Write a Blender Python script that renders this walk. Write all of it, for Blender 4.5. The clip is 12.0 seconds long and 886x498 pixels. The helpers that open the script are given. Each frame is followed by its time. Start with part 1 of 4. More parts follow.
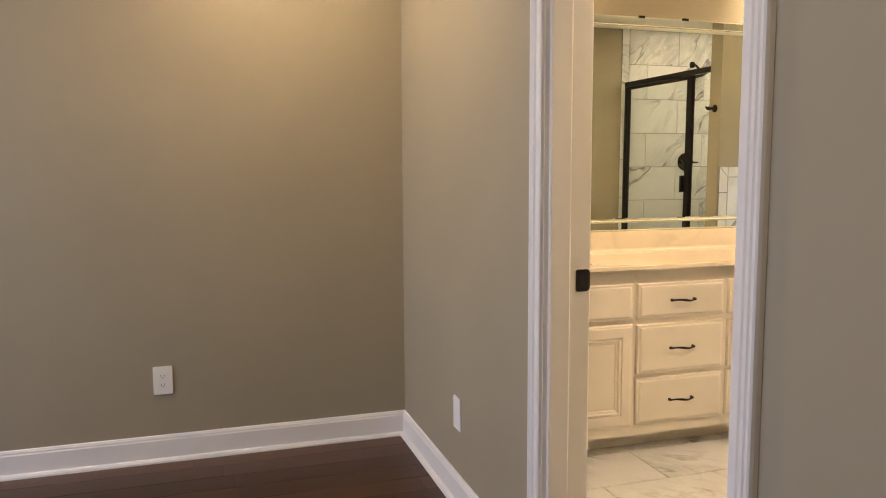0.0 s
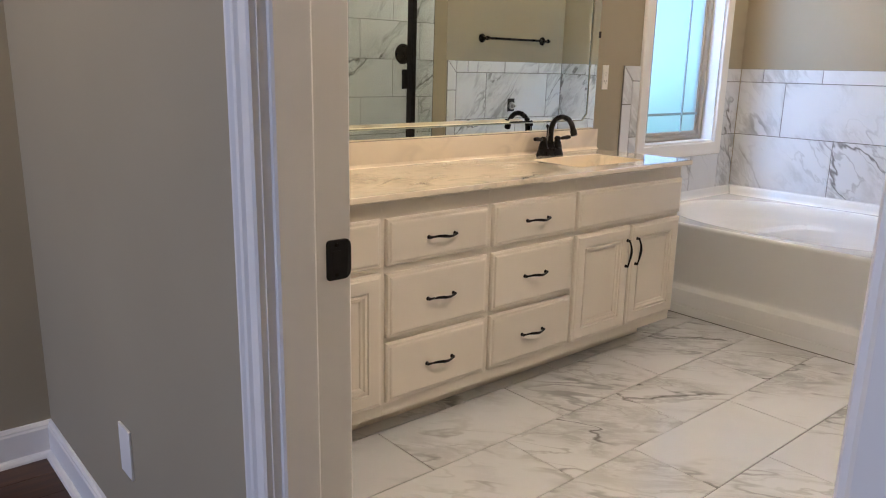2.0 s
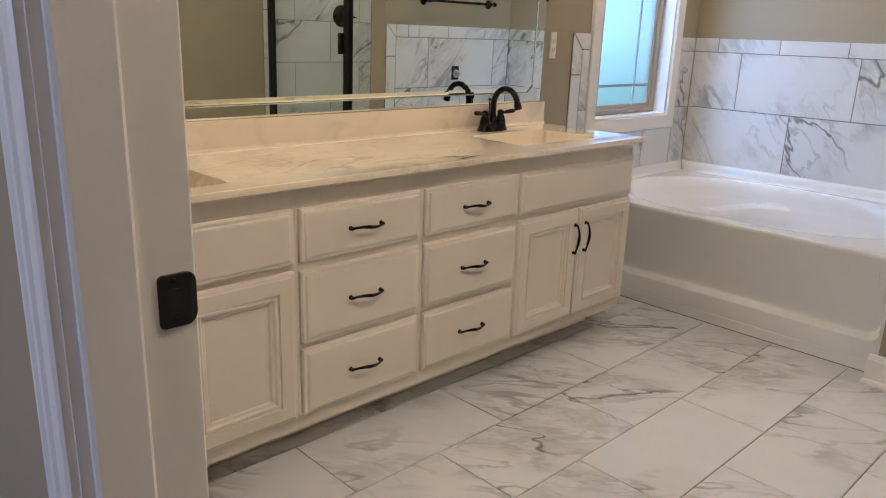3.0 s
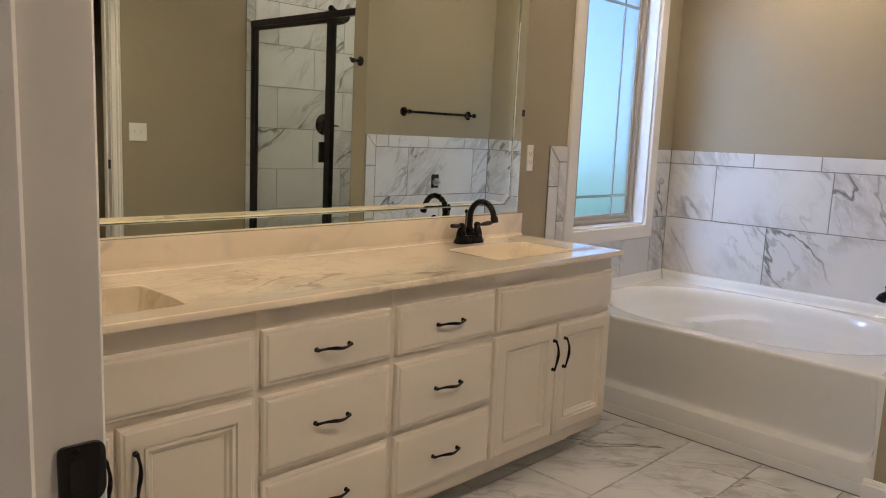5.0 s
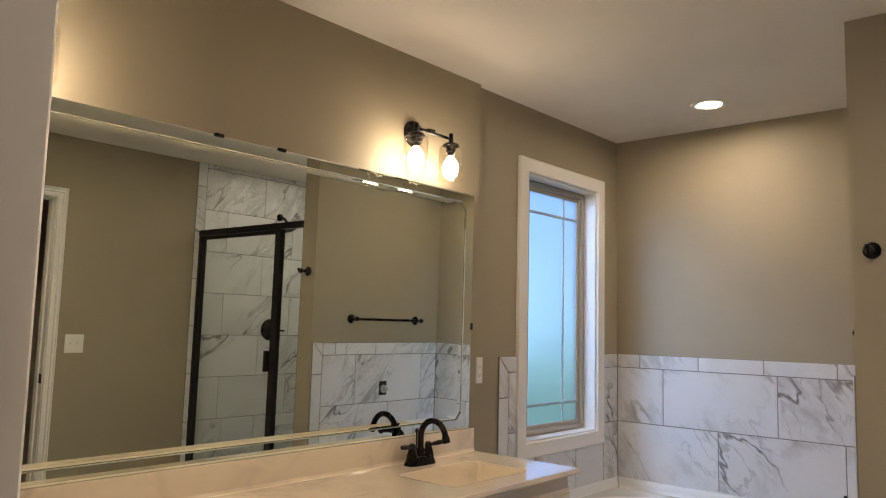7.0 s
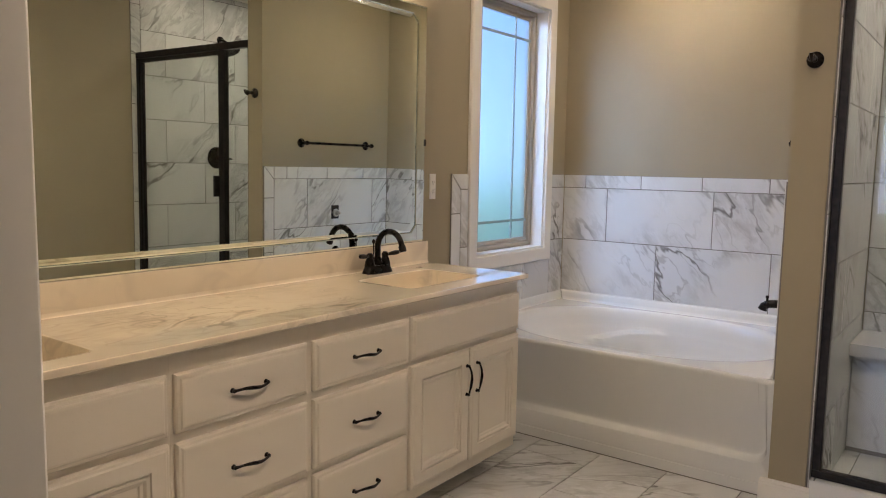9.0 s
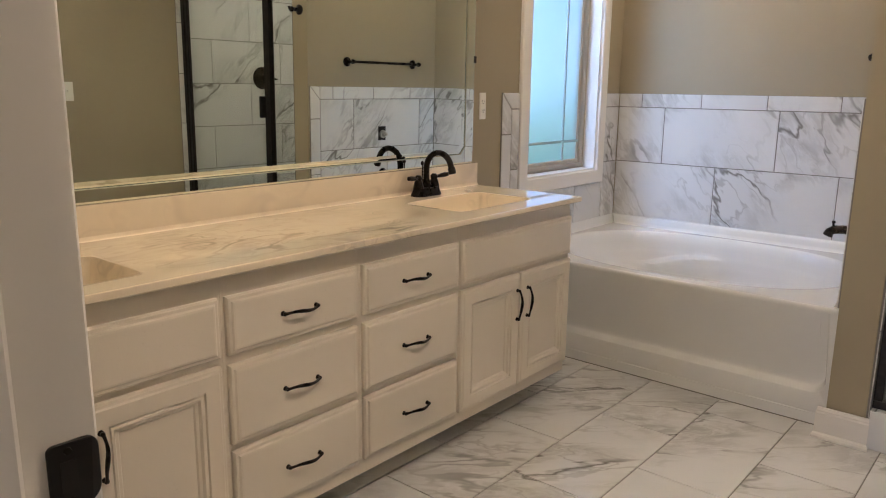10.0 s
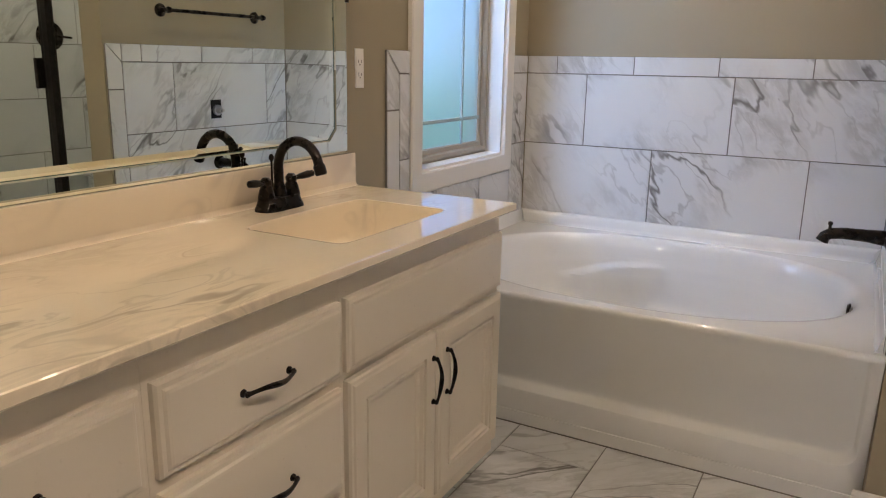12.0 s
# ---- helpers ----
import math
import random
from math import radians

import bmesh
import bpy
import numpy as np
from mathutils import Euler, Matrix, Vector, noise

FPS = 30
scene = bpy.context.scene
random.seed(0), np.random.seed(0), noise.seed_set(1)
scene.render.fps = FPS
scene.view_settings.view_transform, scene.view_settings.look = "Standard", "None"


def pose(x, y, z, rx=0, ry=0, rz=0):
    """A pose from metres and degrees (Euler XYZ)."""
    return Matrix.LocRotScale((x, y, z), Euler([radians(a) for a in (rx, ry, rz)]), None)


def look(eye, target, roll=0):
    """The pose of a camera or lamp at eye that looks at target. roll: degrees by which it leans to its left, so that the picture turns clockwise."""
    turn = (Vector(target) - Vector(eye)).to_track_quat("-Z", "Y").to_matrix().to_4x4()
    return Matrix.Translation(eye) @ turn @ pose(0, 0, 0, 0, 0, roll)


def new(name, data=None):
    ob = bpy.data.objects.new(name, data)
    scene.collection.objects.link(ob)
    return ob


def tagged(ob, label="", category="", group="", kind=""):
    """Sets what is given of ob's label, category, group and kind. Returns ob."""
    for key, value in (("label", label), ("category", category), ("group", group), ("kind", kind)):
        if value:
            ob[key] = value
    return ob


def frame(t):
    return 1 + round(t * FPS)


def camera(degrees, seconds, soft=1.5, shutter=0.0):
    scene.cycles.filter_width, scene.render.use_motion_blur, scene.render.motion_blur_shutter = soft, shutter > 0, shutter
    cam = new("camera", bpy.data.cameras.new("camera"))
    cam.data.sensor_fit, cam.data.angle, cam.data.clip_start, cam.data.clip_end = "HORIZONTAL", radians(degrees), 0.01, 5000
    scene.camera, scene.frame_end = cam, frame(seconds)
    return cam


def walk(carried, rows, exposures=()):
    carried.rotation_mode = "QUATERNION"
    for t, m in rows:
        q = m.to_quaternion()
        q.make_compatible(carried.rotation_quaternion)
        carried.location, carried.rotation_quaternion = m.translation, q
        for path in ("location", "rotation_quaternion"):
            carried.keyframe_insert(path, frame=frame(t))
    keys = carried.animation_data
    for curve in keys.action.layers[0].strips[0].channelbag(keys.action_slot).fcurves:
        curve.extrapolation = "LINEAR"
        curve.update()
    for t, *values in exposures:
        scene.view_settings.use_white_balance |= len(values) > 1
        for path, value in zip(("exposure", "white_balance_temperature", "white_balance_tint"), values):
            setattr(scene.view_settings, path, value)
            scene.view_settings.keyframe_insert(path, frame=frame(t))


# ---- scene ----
cam = camera(61.5, 12.0, soft=1.1)
PATH = [
    (0, (0.555, 0.288, 1.237), (1.1545, 2.187, 1.0315), -0.3),
    (0.5, (0.518, 0.545, 1.236), (1.432, 2.304, 0.97), 0.2),
    (1, (0.573, 0.756, 1.228), (1.692, 2.373, 0.858), -0.4),
    (1.5, (0.784, 0.954, 1.236), (1.973, 2.505, 0.812), 0.2),
    (2, (0.951, 1.186, 1.222), (2.212, 2.664, 0.747), 1.2),
    (2.5, (1.107, 1.353, 1.215), (2.444, 2.741, 0.677), 1.7),
    (2.7, (1.154, 1.354, 1.225), (2.491, 2.73, 0.663), 1.9),
    (4.3, (1.291, 1.404, 1.238), (2.673, 2.765, 0.751), 3.1),
    (4.5, (1.299, 1.408, 1.239), (2.687, 2.778, 0.798), 2.9),
    (5, (1.295, 1.398, 1.272), (2.697, 2.792, 0.972), 2.4),
    (5.5, (1.308, 1.427, 1.308), (2.733, 2.825, 1.178), 2.1),
    (6, (1.302, 1.422, 1.349), (2.739, 2.812, 1.389), 1.6),
    (6.5, (1.31, 1.421, 1.373), (2.767, 2.78, 1.547), 1.2),
    (6.7, (1.311, 1.428, 1.39), (2.783, 2.766, 1.594), 1.2),
    (8.3, (1.255, 1.437, 1.339), (2.879, 2.603, 1.391), 1.1),
    (8.5, (1.255, 1.429, 1.324), (2.879, 2.597, 1.292), 1.1),
    (9, (1.246, 1.433, 1.278), (2.84, 2.621, 1.06), 1.0),
    (9.5, (1.25, 1.42, 1.269), (2.78, 2.658, 0.914), 0.9),
    (10, (1.288, 1.488, 1.268), (2.782, 2.748, 0.844), 0.7),
    (10.5, (1.355, 1.693, 1.248), (2.91, 2.883, 0.838), 0.1),
    (11, (1.521, 1.855, 1.237), (3.131, 2.968, 0.826), 0.1),
    (11.5, (1.847, 2.016, 1.229), (3.479, 3.083, 0.784), 0.9),
    (12, (2.094, 2.194, 1.209), (3.79, 3.135, 0.724), 1.0),
]
EXPOSURES = [(0.0, 1.05, 8000, 9), (0.5, 0.92, 6950, 10), (1.0, 0.78, 6650, 10), (1.5, 0.65, 6300, 10), (2.5, 0.42, 6050, 10), (4.5, 0.25, 6350, 10), (5.5, 0.1, 6500, 10), (6.5, -0.05, 6500, 10), (8.5, 0.02, 6500, 10), (9.5, 0.18, 6500, 10), (10.5, 0.2, 6500, 10), (12.0, 0.08, 6500, 10)]
walk(cam, [(t, look(eye, target, roll)) for t, eye, target, roll in PATH], EXPOSURES)

# ---- plan, in metres ----
CEIL = 2.515
XW, XE = 1.415, 1.545          # door wall: bedroom face, bathroom face
DY0, DY1, DTOP = 1.339, 2.108, 2.11   # doorway in that wall
YM, YWIN = 3.545, 3.572        # mirror wall, window wall
XJOG = 3.965
XB = 5.335                     # east wall
YS = 0.66                      # south wall
PX, PN, PS = 4.20, 2.062, 1.932 # partition: end, tub side, shower side
YBED = 3.625                   # bedroom back wall

# ---- world, sun, daylight ----
world = bpy.data.worlds.new("world")
scene.world = world
world.use_nodes = True
wn = world.node_tree
sky = wn.nodes.new("ShaderNodeTexSky")
sky.sky_type, sky.sun_disc = "NISHITA", False
sky.ozone_density = 6.0
sky.sun_elevation, sky.sun_rotation = radians(48), radians(200)
wn.nodes["Background"].inputs[1].default_value = 0.15
wn.links.new(sky.outputs[0], wn.nodes["Background"].inputs[0])
sun_data = bpy.data.lights.new("sun", "SUN")
sun_data.energy, sun_data.angle, sun_data.color = 3.0, radians(0.5), (1.0, 0.95, 0.88)
sun = new("sun", sun_data)
sun.matrix_world = look((0, -6, 8), (-1.5, 0.0, 0))


def daylight(name, eye, target, sx, sy, watts, color):
    d = bpy.data.lights.new(name, "AREA")
    d.shape, d.size, d.size_y, d.energy, d.color = "RECTANGLE", sx, sy, watts, color
    ob = new(name, d)
    ob.matrix_world = look(eye, target)
    return ob


daylight("bedroom_daylight", (-2.72, 2.2, 1.45), (0, 2.2, 1.45), 2.1, 1.25, 44, (0.62, 0.68, 1.0))
daylight("bath_daylight", (3.35, 4.95, 2.45), (5.0, 3.4, 1.2), 1.6, 1.3, 76, (0.45, 0.64, 1.0))
WARM = (1.0, 0.81, 0.61)
BULB, LED, SKYGLOW = 84.0, 280.0, 1.2

# ---- materials ----


def material(name):
    m = bpy.data.materials.new(name)
    m.use_nodes = True
    return m, m.node_tree, m.node_tree.nodes["Principled BSDF"]


def node(tree, kind, **values):
    n = tree.nodes.new(kind)
    for k, v in values.items():
        if k == "op":
            n.operation = v
        elif k == "blend":
            n.blend_type = v
        else:
            n.inputs[k.replace("_", " ")].default_value = v
    return n


def ramp(tree, stops):
    n = tree.nodes.new("ShaderNodeValToRGB")
    e = n.color_ramp.elements
    while len(e) < len(stops):
        e.new(0.5)
    for el, (p, c) in zip(e, stops):
        el.position, el.color = p, (*c, 1) if len(c) == 3 else c
    return n


def bumped(tree, bsdf, height, strength, distance=0.002):
    b = node(tree, "ShaderNodeBump", Strength=strength, Distance=distance)
    tree.links.new(height, b.inputs["Height"])
    tree.links.new(b.outputs[0], bsdf.inputs["Normal"])


def paint(name, color, rough=0.6, grain=220.0, bump=0.12, vary=0.04):
    """Painted surface: a slow drift of tone and a fine roller or brush grain."""
    m, t, b = material(name)
    geo = t.nodes.new("ShaderNodeNewGeometry")
    big = node(t, "ShaderNodeTexNoise", Scale=1.7, Detail=4.0)
    fine = node(t, "ShaderNodeTexNoise", Scale=grain, Detail=3.0)
    for n in (big, fine):
        t.links.new(geo.outputs["Position"], n.inputs["Vector"])
    r = ramp(t, [(0.3, [c * (1 - vary) for c in color]), (0.7, [min(1, c * (1 + vary)) for c in color])])
    t.links.new(big.outputs[0], r.inputs[0])
    t.links.new(r.outputs[0], b.inputs["Base Color"])
    rr = node(t, "ShaderNodeMapRange", To_Min=rough - 0.06, To_Max=rough + 0.06)
    t.links.new(fine.outputs[0], rr.inputs[0])
    t.links.new(rr.outputs[0], b.inputs["Roughness"])
    if bump:
        bumped(t, b, fine.outputs[0], bump)
    return m


def veined(name, base, vein, scale, rough, cover=0.5, thin=0.022, per_object=True, warp=0.55, second=0.6, stretch=(0.6, 1.7, 1.0), rough_warp=5.0, smear_by=0.32, slant=0.0, line=1.0):
    """Marble look: thin, broken, wandering veins with soft grey smears beside them."""
    m, t, b = material(name)
    L = t.links.new
    co = t.nodes.new("ShaderNodeTexCoord")
    shift = node(t, "ShaderNodeVectorMath", op="ADD")
    L(co.outputs["Object"], shift.inputs[0])
    if per_object:
        info = t.nodes.new("ShaderNodeObjectInfo")
        mul = node(t, "ShaderNodeVectorMath", op="MULTIPLY")
        mul.inputs[1].default_value = (37.0, 53.0, 71.0)
        L(info.outputs["Random"], mul.inputs[0])
        L(mul.outputs[0], shift.inputs[1])
    turn = t.nodes.new("ShaderNodeMapping")
    turn.inputs["Rotation"].default_value = (0.3, 0.2, 0.6)
    turn.inputs["Scale"].default_value = stretch
    lean = t.nodes.new("ShaderNodeMapping")
    lean.inputs["Rotation"].default_value = (0.0, 0.0, slant)
    L(shift.outputs[0], lean.inputs[0])
    L(lean.outputs[0], turn.inputs[0])
    drift = node(t, "ShaderNodeTexNoise", Scale=scale * 1.3, Detail=rough_warp, Roughness=0.55)
    L(turn.outputs[0], drift.inputs["Vector"])
    wob = node(t, "ShaderNodeVectorMath", op="SCALE")
    wob.inputs["Scale"].default_value = warp
    L(drift.outputs["Color"], wob.inputs[0])
    add = node(t, "ShaderNodeVectorMath", op="ADD")
    L(turn.outputs[0], add.inputs[0])
    L(wob.outputs[0], add.inputs[1])

    def ridge(sc, width):
        n = node(t, "ShaderNodeTexNoise", Scale=sc, Detail=2.5, Roughness=0.5)
        L(add.outputs[0], n.inputs["Vector"])
        s = node(t, "ShaderNodeMath", op="SUBTRACT")
        s.inputs[1].default_value = 0.5
        L(n.outputs[0], s.inputs[0])
        a = node(t, "ShaderNodeMath", op="ABSOLUTE")
        L(s.outputs[0], a.inputs[0])
        r = node(t, "ShaderNodeMapRange", From_Min=0.0, From_Max=width, To_Min=1.0, To_Max=0.0)
        r.interpolation_type = "SMOOTHSTEP"
        L(a.outputs[0], r.inputs[0])
        return r.outputs[0]

    def times(a, c):
        n = node(t, "ShaderNodeMath", op="MULTIPLY")
        L(a, n.inputs[0])
        if isinstance(c, float):
            n.inputs[1].default_value = c
        else:
            L(c, n.inputs[1])
        return n.outputs[0]

    mask = node(t, "ShaderNodeTexNoise", Scale=scale * 0.8, Detail=2.0)
    L(shift.outputs[0], mask.inputs["Vector"])
    gate = node(t, "ShaderNodeMapRange", From_Min=cover, From_Max=cover + 0.18)
    L(mask.outputs[0], gate.inputs[0])
    fine = times(times(ridge(scale, thin), gate.outputs[0]), line)
    patchy = node(t, "ShaderNodeTexNoise", Scale=scale * 6.0, Detail=4.0, Roughness=0.65)
    L(add.outputs[0], patchy.inputs["Vector"])
    broken = node(t, "ShaderNodeMapRange", From_Min=0.36, From_Max=0.60)
    L(patchy.outputs[0], broken.inputs[0])
    smear = times(times(times(ridge(scale * 0.9, thin * 5), gate.outputs[0]), broken.outputs[0]), smear_by)
    small = times(times(ridge(scale * 2.6, thin * 1.4), gate.outputs[0]), second)
    mx = node(t, "ShaderNodeMath", op="MAXIMUM")
    L(fine, mx.inputs[0])
    L(small, mx.inputs[1])
    mx2 = node(t, "ShaderNodeMath", op="MAXIMUM")
    L(mx.outputs[0], mx2.inputs[0])
    L(smear, mx2.inputs[1])
    cloud = node(t, "ShaderNodeTexNoise", Scale=scale * 0.6, Detail=3.0)
    L(add.outputs[0], cloud.inputs["Vector"])
    ground = ramp(t, [(0.3, [c * 0.93 for c in base]), (0.65, base)])
    L(cloud.outputs[0], ground.inputs[0])
    mix = t.nodes.new("ShaderNodeMix")
    mix.data_type = "RGBA"
    L(mx2.outputs[0], mix.inputs["Factor"])
    L(ground.outputs[0], mix.inputs["A"])
    mix.inputs["B"].default_value = (*vein, 1)
    L(mix.outputs["Result"], b.inputs["Base Color"])
    tiny = node(t, "ShaderNodeTexNoise", Scale=60.0, Detail=3.0)
    L(shift.outputs[0], tiny.inputs["Vector"])
    rr = node(t, "ShaderNodeMapRange", To_Min=rough * 0.75, To_Max=rough * 1.3)
    L(tiny.outputs[0], rr.inputs[0])
    L(rr.outputs[0], b.inputs["Roughness"])
    bumped(t, b, tiny.outputs[0], 0.03)
    return m


def metal_dark(name, color=(0.013, 0.0105, 0.009), rough=0.27, metallic=0.75):
    """Oil-rubbed bronze: dark, with a few rubbed spots."""
    m, t, b = material(name)
    co = t.nodes.new("ShaderNodeTexCoord")
    n = node(t, "ShaderNodeTexNoise", Scale=45.0, Detail=4.0)
    t.links.new(co.outputs["Object"], n.inputs["Vector"])
    r = ramp(t, [(0.35, color), (0.75, [c * 2.1 for c in color])])
    t.links.new(n.outputs[0], r.inputs[0])
    t.links.new(r.outputs[0], b.inputs["Base Color"])
    rr = node(t, "ShaderNodeMapRange", To_Min=rough - 0.08, To_Max=rough + 0.1)
    t.links.new(n.outputs[0], rr.inputs[0])
    t.links.new(rr.outputs[0], b.inputs["Roughness"])
    b.inputs["Metallic"].default_value = metallic
    return m


def plain(name, color, rough=0.4, metallic=0.0, coat=0.0):
    m, t, b = material(name)
    b.inputs["Base Color"].default_value = (*color, 1)
    b.inputs["Roughness"].default_value, b.inputs["Metallic"].default_value = rough, metallic
    b.inputs["Coat Weight"].default_value = coat
    return m


def gloss_glass(name, tint=(1, 1, 1), rough=0.02):
    """Thin clear pane: see-through with a mirror-like reflection that grows at grazing angles."""
    m, t, b = material(name)
    t.nodes.remove(b)
    tr, gl = (t.nodes.new("ShaderNodeBsdf" + k) for k in ("Transparent", "Glossy"))
    mix = t.nodes.new("ShaderNodeMixShader")
    fr = t.nodes.new("ShaderNodeLayerWeight")
    fr.inputs["Blend"].default_value = 0.5
    pw = node(t, "ShaderNodeMath", op="POWER")
    pw.inputs[1].default_value = 5.0
    sc = node(t, "ShaderNodeMath", op="MULTIPLY_ADD")
    sc.inputs[1].default_value, sc.inputs[2].default_value = 0.9, 0.035
    t.links.new(fr.outputs["Facing"], pw.inputs[0])
    t.links.new(pw.outputs[0], sc.inputs[0])
    tr.inputs[0].default_value = (*tint, 1)
    gl.inputs["Roughness"].default_value = rough
    t.links.new(sc.outputs[0], mix.inputs[0])
    t.links.new(tr.outputs[0], mix.inputs[1])
    t.links.new(gl.outputs[0], mix.inputs[2])
    t.links.new(mix.outputs[0], t.nodes["Material Output"].inputs[0])
    return m


def glow(name, color, strength):
    m, t, b = material(name)
    b.inputs["Base Color"].default_value = (*color, 1)
    b.inputs["Emission Color"].default_value, b.inputs["Emission Strength"].default_value = (*color, 1), strength
    return m


def planks(name):
    m, t, b = material(name)
    L = t.links.new
    co, info = t.nodes.new("ShaderNodeTexCoord"), t.nodes.new("ShaderNodeObjectInfo")
    mp = t.nodes.new("ShaderNodeMapping")
    mp.inputs["Scale"].default_value = (1.2, 16.0, 1.0)
    mul = node(t, "ShaderNodeVectorMath", op="MULTIPLY")
    mul.inputs[1].default_value = (31.0, 47.0, 13.0)
    L(info.outputs["Random"], mul.inputs[0])
    L(mul.outputs[0], mp.inputs["Location"])
    L(co.outputs["Object"], mp.inputs[0])
    g = node(t, "ShaderNodeTexNoise", Scale=3.0, Detail=6.0, Roughness=0.65, Distortion=0.7)
    L(mp.outputs[0], g.inputs["Vector"])
    r = ramp(t, [(0.25, (0.028, 0.0125, 0.007)), (0.55, (0.065, 0.028, 0.0145)), (0.8, (0.115, 0.052, 0.026))])
    L(g.outputs[0], r.inputs[0])
    hsv = t.nodes.new("ShaderNodeHueSaturation")
    val = node(t, "ShaderNodeMapRange", To_Min=0.65, To_Max=1.4)
    L(info.outputs["Random"], val.inputs[0])
    L(val.outputs[0], hsv.inputs["Value"])
    L(r.outputs[0], hsv.inputs["Color"])
    L(hsv.outputs[0], b.inputs["Base Color"])
    rr = node(t, "ShaderNodeMapRange", To_Min=0.28, To_Max=0.5)
    L(g.outputs[0], rr.inputs[0])
    L(rr.outputs[0], b.inputs["Roughness"])
    bumped(t, b, g.outputs[0], 0.2, 0.001)
    return m


def frosted(name):
    """Obscured window glass."""
    m, t, b = material(name)
    co = t.nodes.new("ShaderNodeTexCoord")
    n = node(t, "ShaderNodeTexNoise", Scale=90.0, Detail=2.0)
    t.links.new(co.outputs["Object"], n.inputs["Vector"])
    b.inputs["Base Color"].default_value = (0.86, 0.93, 1.0, 1)
    b.inputs["Transmission Weight"].default_value, b.inputs["IOR"].default_value = 1.0, 1.3
    b.inputs["Roughness"].default_value = 0.30
    bumped(t, b, n.outputs[0], 0.25, 0.001)
    return m


WALL = paint("wall_paint", (0.325, 0.281, 0.198), 0.62, 260, 0.10)
CEILING = paint("ceiling_paint", (0.74, 0.70, 0.64), 0.8, 150, 0.2)
TRIM = paint("trim_paint", (0.76, 0.74, 0.71), 0.34, 90, 0.03, 0.02)
CABINET = paint("cabinet_paint", (0.78, 0.715, 0.625), 0.30, 120, 0.04, 0.025)
TILE = veined("marble_tile", (0.69, 0.70, 0.715), (0.21, 0.205, 0.20), 2.2, 0.16, 0.44, 0.026, True, 0.46, 0.42, (0.6, 1.6, 1.0), 4.5, 0.5, 0.85, 1.0)
COUNTER = veined("cultured_marble", (0.90, 0.79, 0.63), (0.47, 0.41, 0.33), 2.2, 0.05, 0.41, 0.028, False, 1.0, 0.5, (0.7, 1.6, 1.0), 2.4, 0.6)
COUNTER.node_tree.nodes["Principled BSDF"].inputs["Coat Weight"].default_value = 0.7
SPLASH = veined("backsplash_marble", (0.90, 0.79, 0.63), (0.62, 0.53, 0.43), 1.7, 0.05, 0.49, 0.022, False, 0.8, 0.4, (0.7, 1.6, 1.0), 2.4, 0.35)
SPLASH.node_tree.nodes["Principled BSDF"].inputs["Coat Weight"].default_value = 0.7
GROUT = paint("grout", (0.20, 0.19, 0.18), 0.9, 300, 0.2)
WOOD = planks("dark_hardwood")
GAP = plain("plank_gap", (0.012, 0.007, 0.005), 0.8)
ACRYLIC = paint("tub_acrylic", (0.745, 0.755, 0.755), 0.07, 25, 0.0, 0.015)
ACRYLIC.node_tree.nodes["Principled BSDF"].inputs["Coat Weight"].default_value = 0.6
BRONZE = metal_dark("oil_rubbed_bronze")
BLACK = metal_dark("dark_bronze_frame", (0.014, 0.012, 0.011), 0.4, 0.5)
NICKEL = plain("nickel", (0.55, 0.52, 0.48), 0.3, 1.0)
PLATE = plain("white_plastic", (0.78, 0.76, 0.72), 0.35)
# near-black that stands in for the shade inside holes and slots
OPENING_SHADE = plain("opening_shade", (0.010, 0.009, 0.008), 0.7)
SILVER = plain("mirror_silver", (0.83, 0.87, 0.78), 0.005, 1.0)
MIRROR_EDGE = plain("mirror_edge", (0.10, 0.14, 0.12), 0.2)
GLASS = gloss_glass("clear_glass", (0.97, 0.985, 0.975))
SHADE_GLASS = gloss_glass("shade_glass", (0.98, 0.97, 0.95), 0.03)
FROST = frosted("frosted_glass")
VINYL = paint("window_vinyl", (0.36, 0.33, 0.27), 0.5, 120, 0.03)
MUNTIN = plain("muntin_grey", (0.35, 0.42, 0.44), 0.5)
BULB_GLOW = glow("bulb_glow", WARM, BULB)
LED_GLOW = glow("led_glow", (1.0, 0.80, 0.61), LED)
WARM_GLOW = glow("warm_led_glow", (1.0, 0.80, 0.61), LED * 2.1)


def distance(name):
    """Bright overcast sky over pale lawn, far outside the window."""
    m, t, b = material(name)
    geo, sep = t.nodes.new("ShaderNodeNewGeometry"), t.nodes.new("ShaderNodeSeparateXYZ")
    t.links.new(geo.outputs["Position"], sep.inputs[0])
    up = node(t, "ShaderNodeMapRange", From_Min=-0.5, From_Max=17.0)
    t.links.new(sep.outputs[2], up.inputs[0])
    r = ramp(t, [(0.0, (0.27, 0.52, 0.44)), (0.05, (0.32, 0.56, 0.64)), (0.16, (0.31, 0.51, 0.84)), (0.5, (0.20, 0.36, 0.80)), (1.0, (0.20, 0.35, 0.78))])
    t.links.new(up.outputs[0], r.inputs[0])
    t.links.new(r.outputs[0], b.inputs["Emission Color"])
    t.links.new(r.outputs[0], b.inputs["Base Color"])
    b.inputs["Emission Strength"].default_value = SKYGLOW
    return m


DISTANCE = distance("sky_distance")
DIM_GLOW = glow("shower_led_glow", (1.0, 0.84, 0.68), LED * 0.8)
BED_GLOW = glow("bedroom_led_glow", (1.0, 0.79, 0.58), LED * 1.03)
# weak warm glow for the added fill fitting in the bedroom
FILL_GLOW = glow("fill_glow", (1.0, 0.79, 0.58), LED * 0.34)
GRASS = paint("grass", (0.10, 0.24, 0.12), 0.9, 40, 0.3, 0.3)

# ---- mesh helpers ----


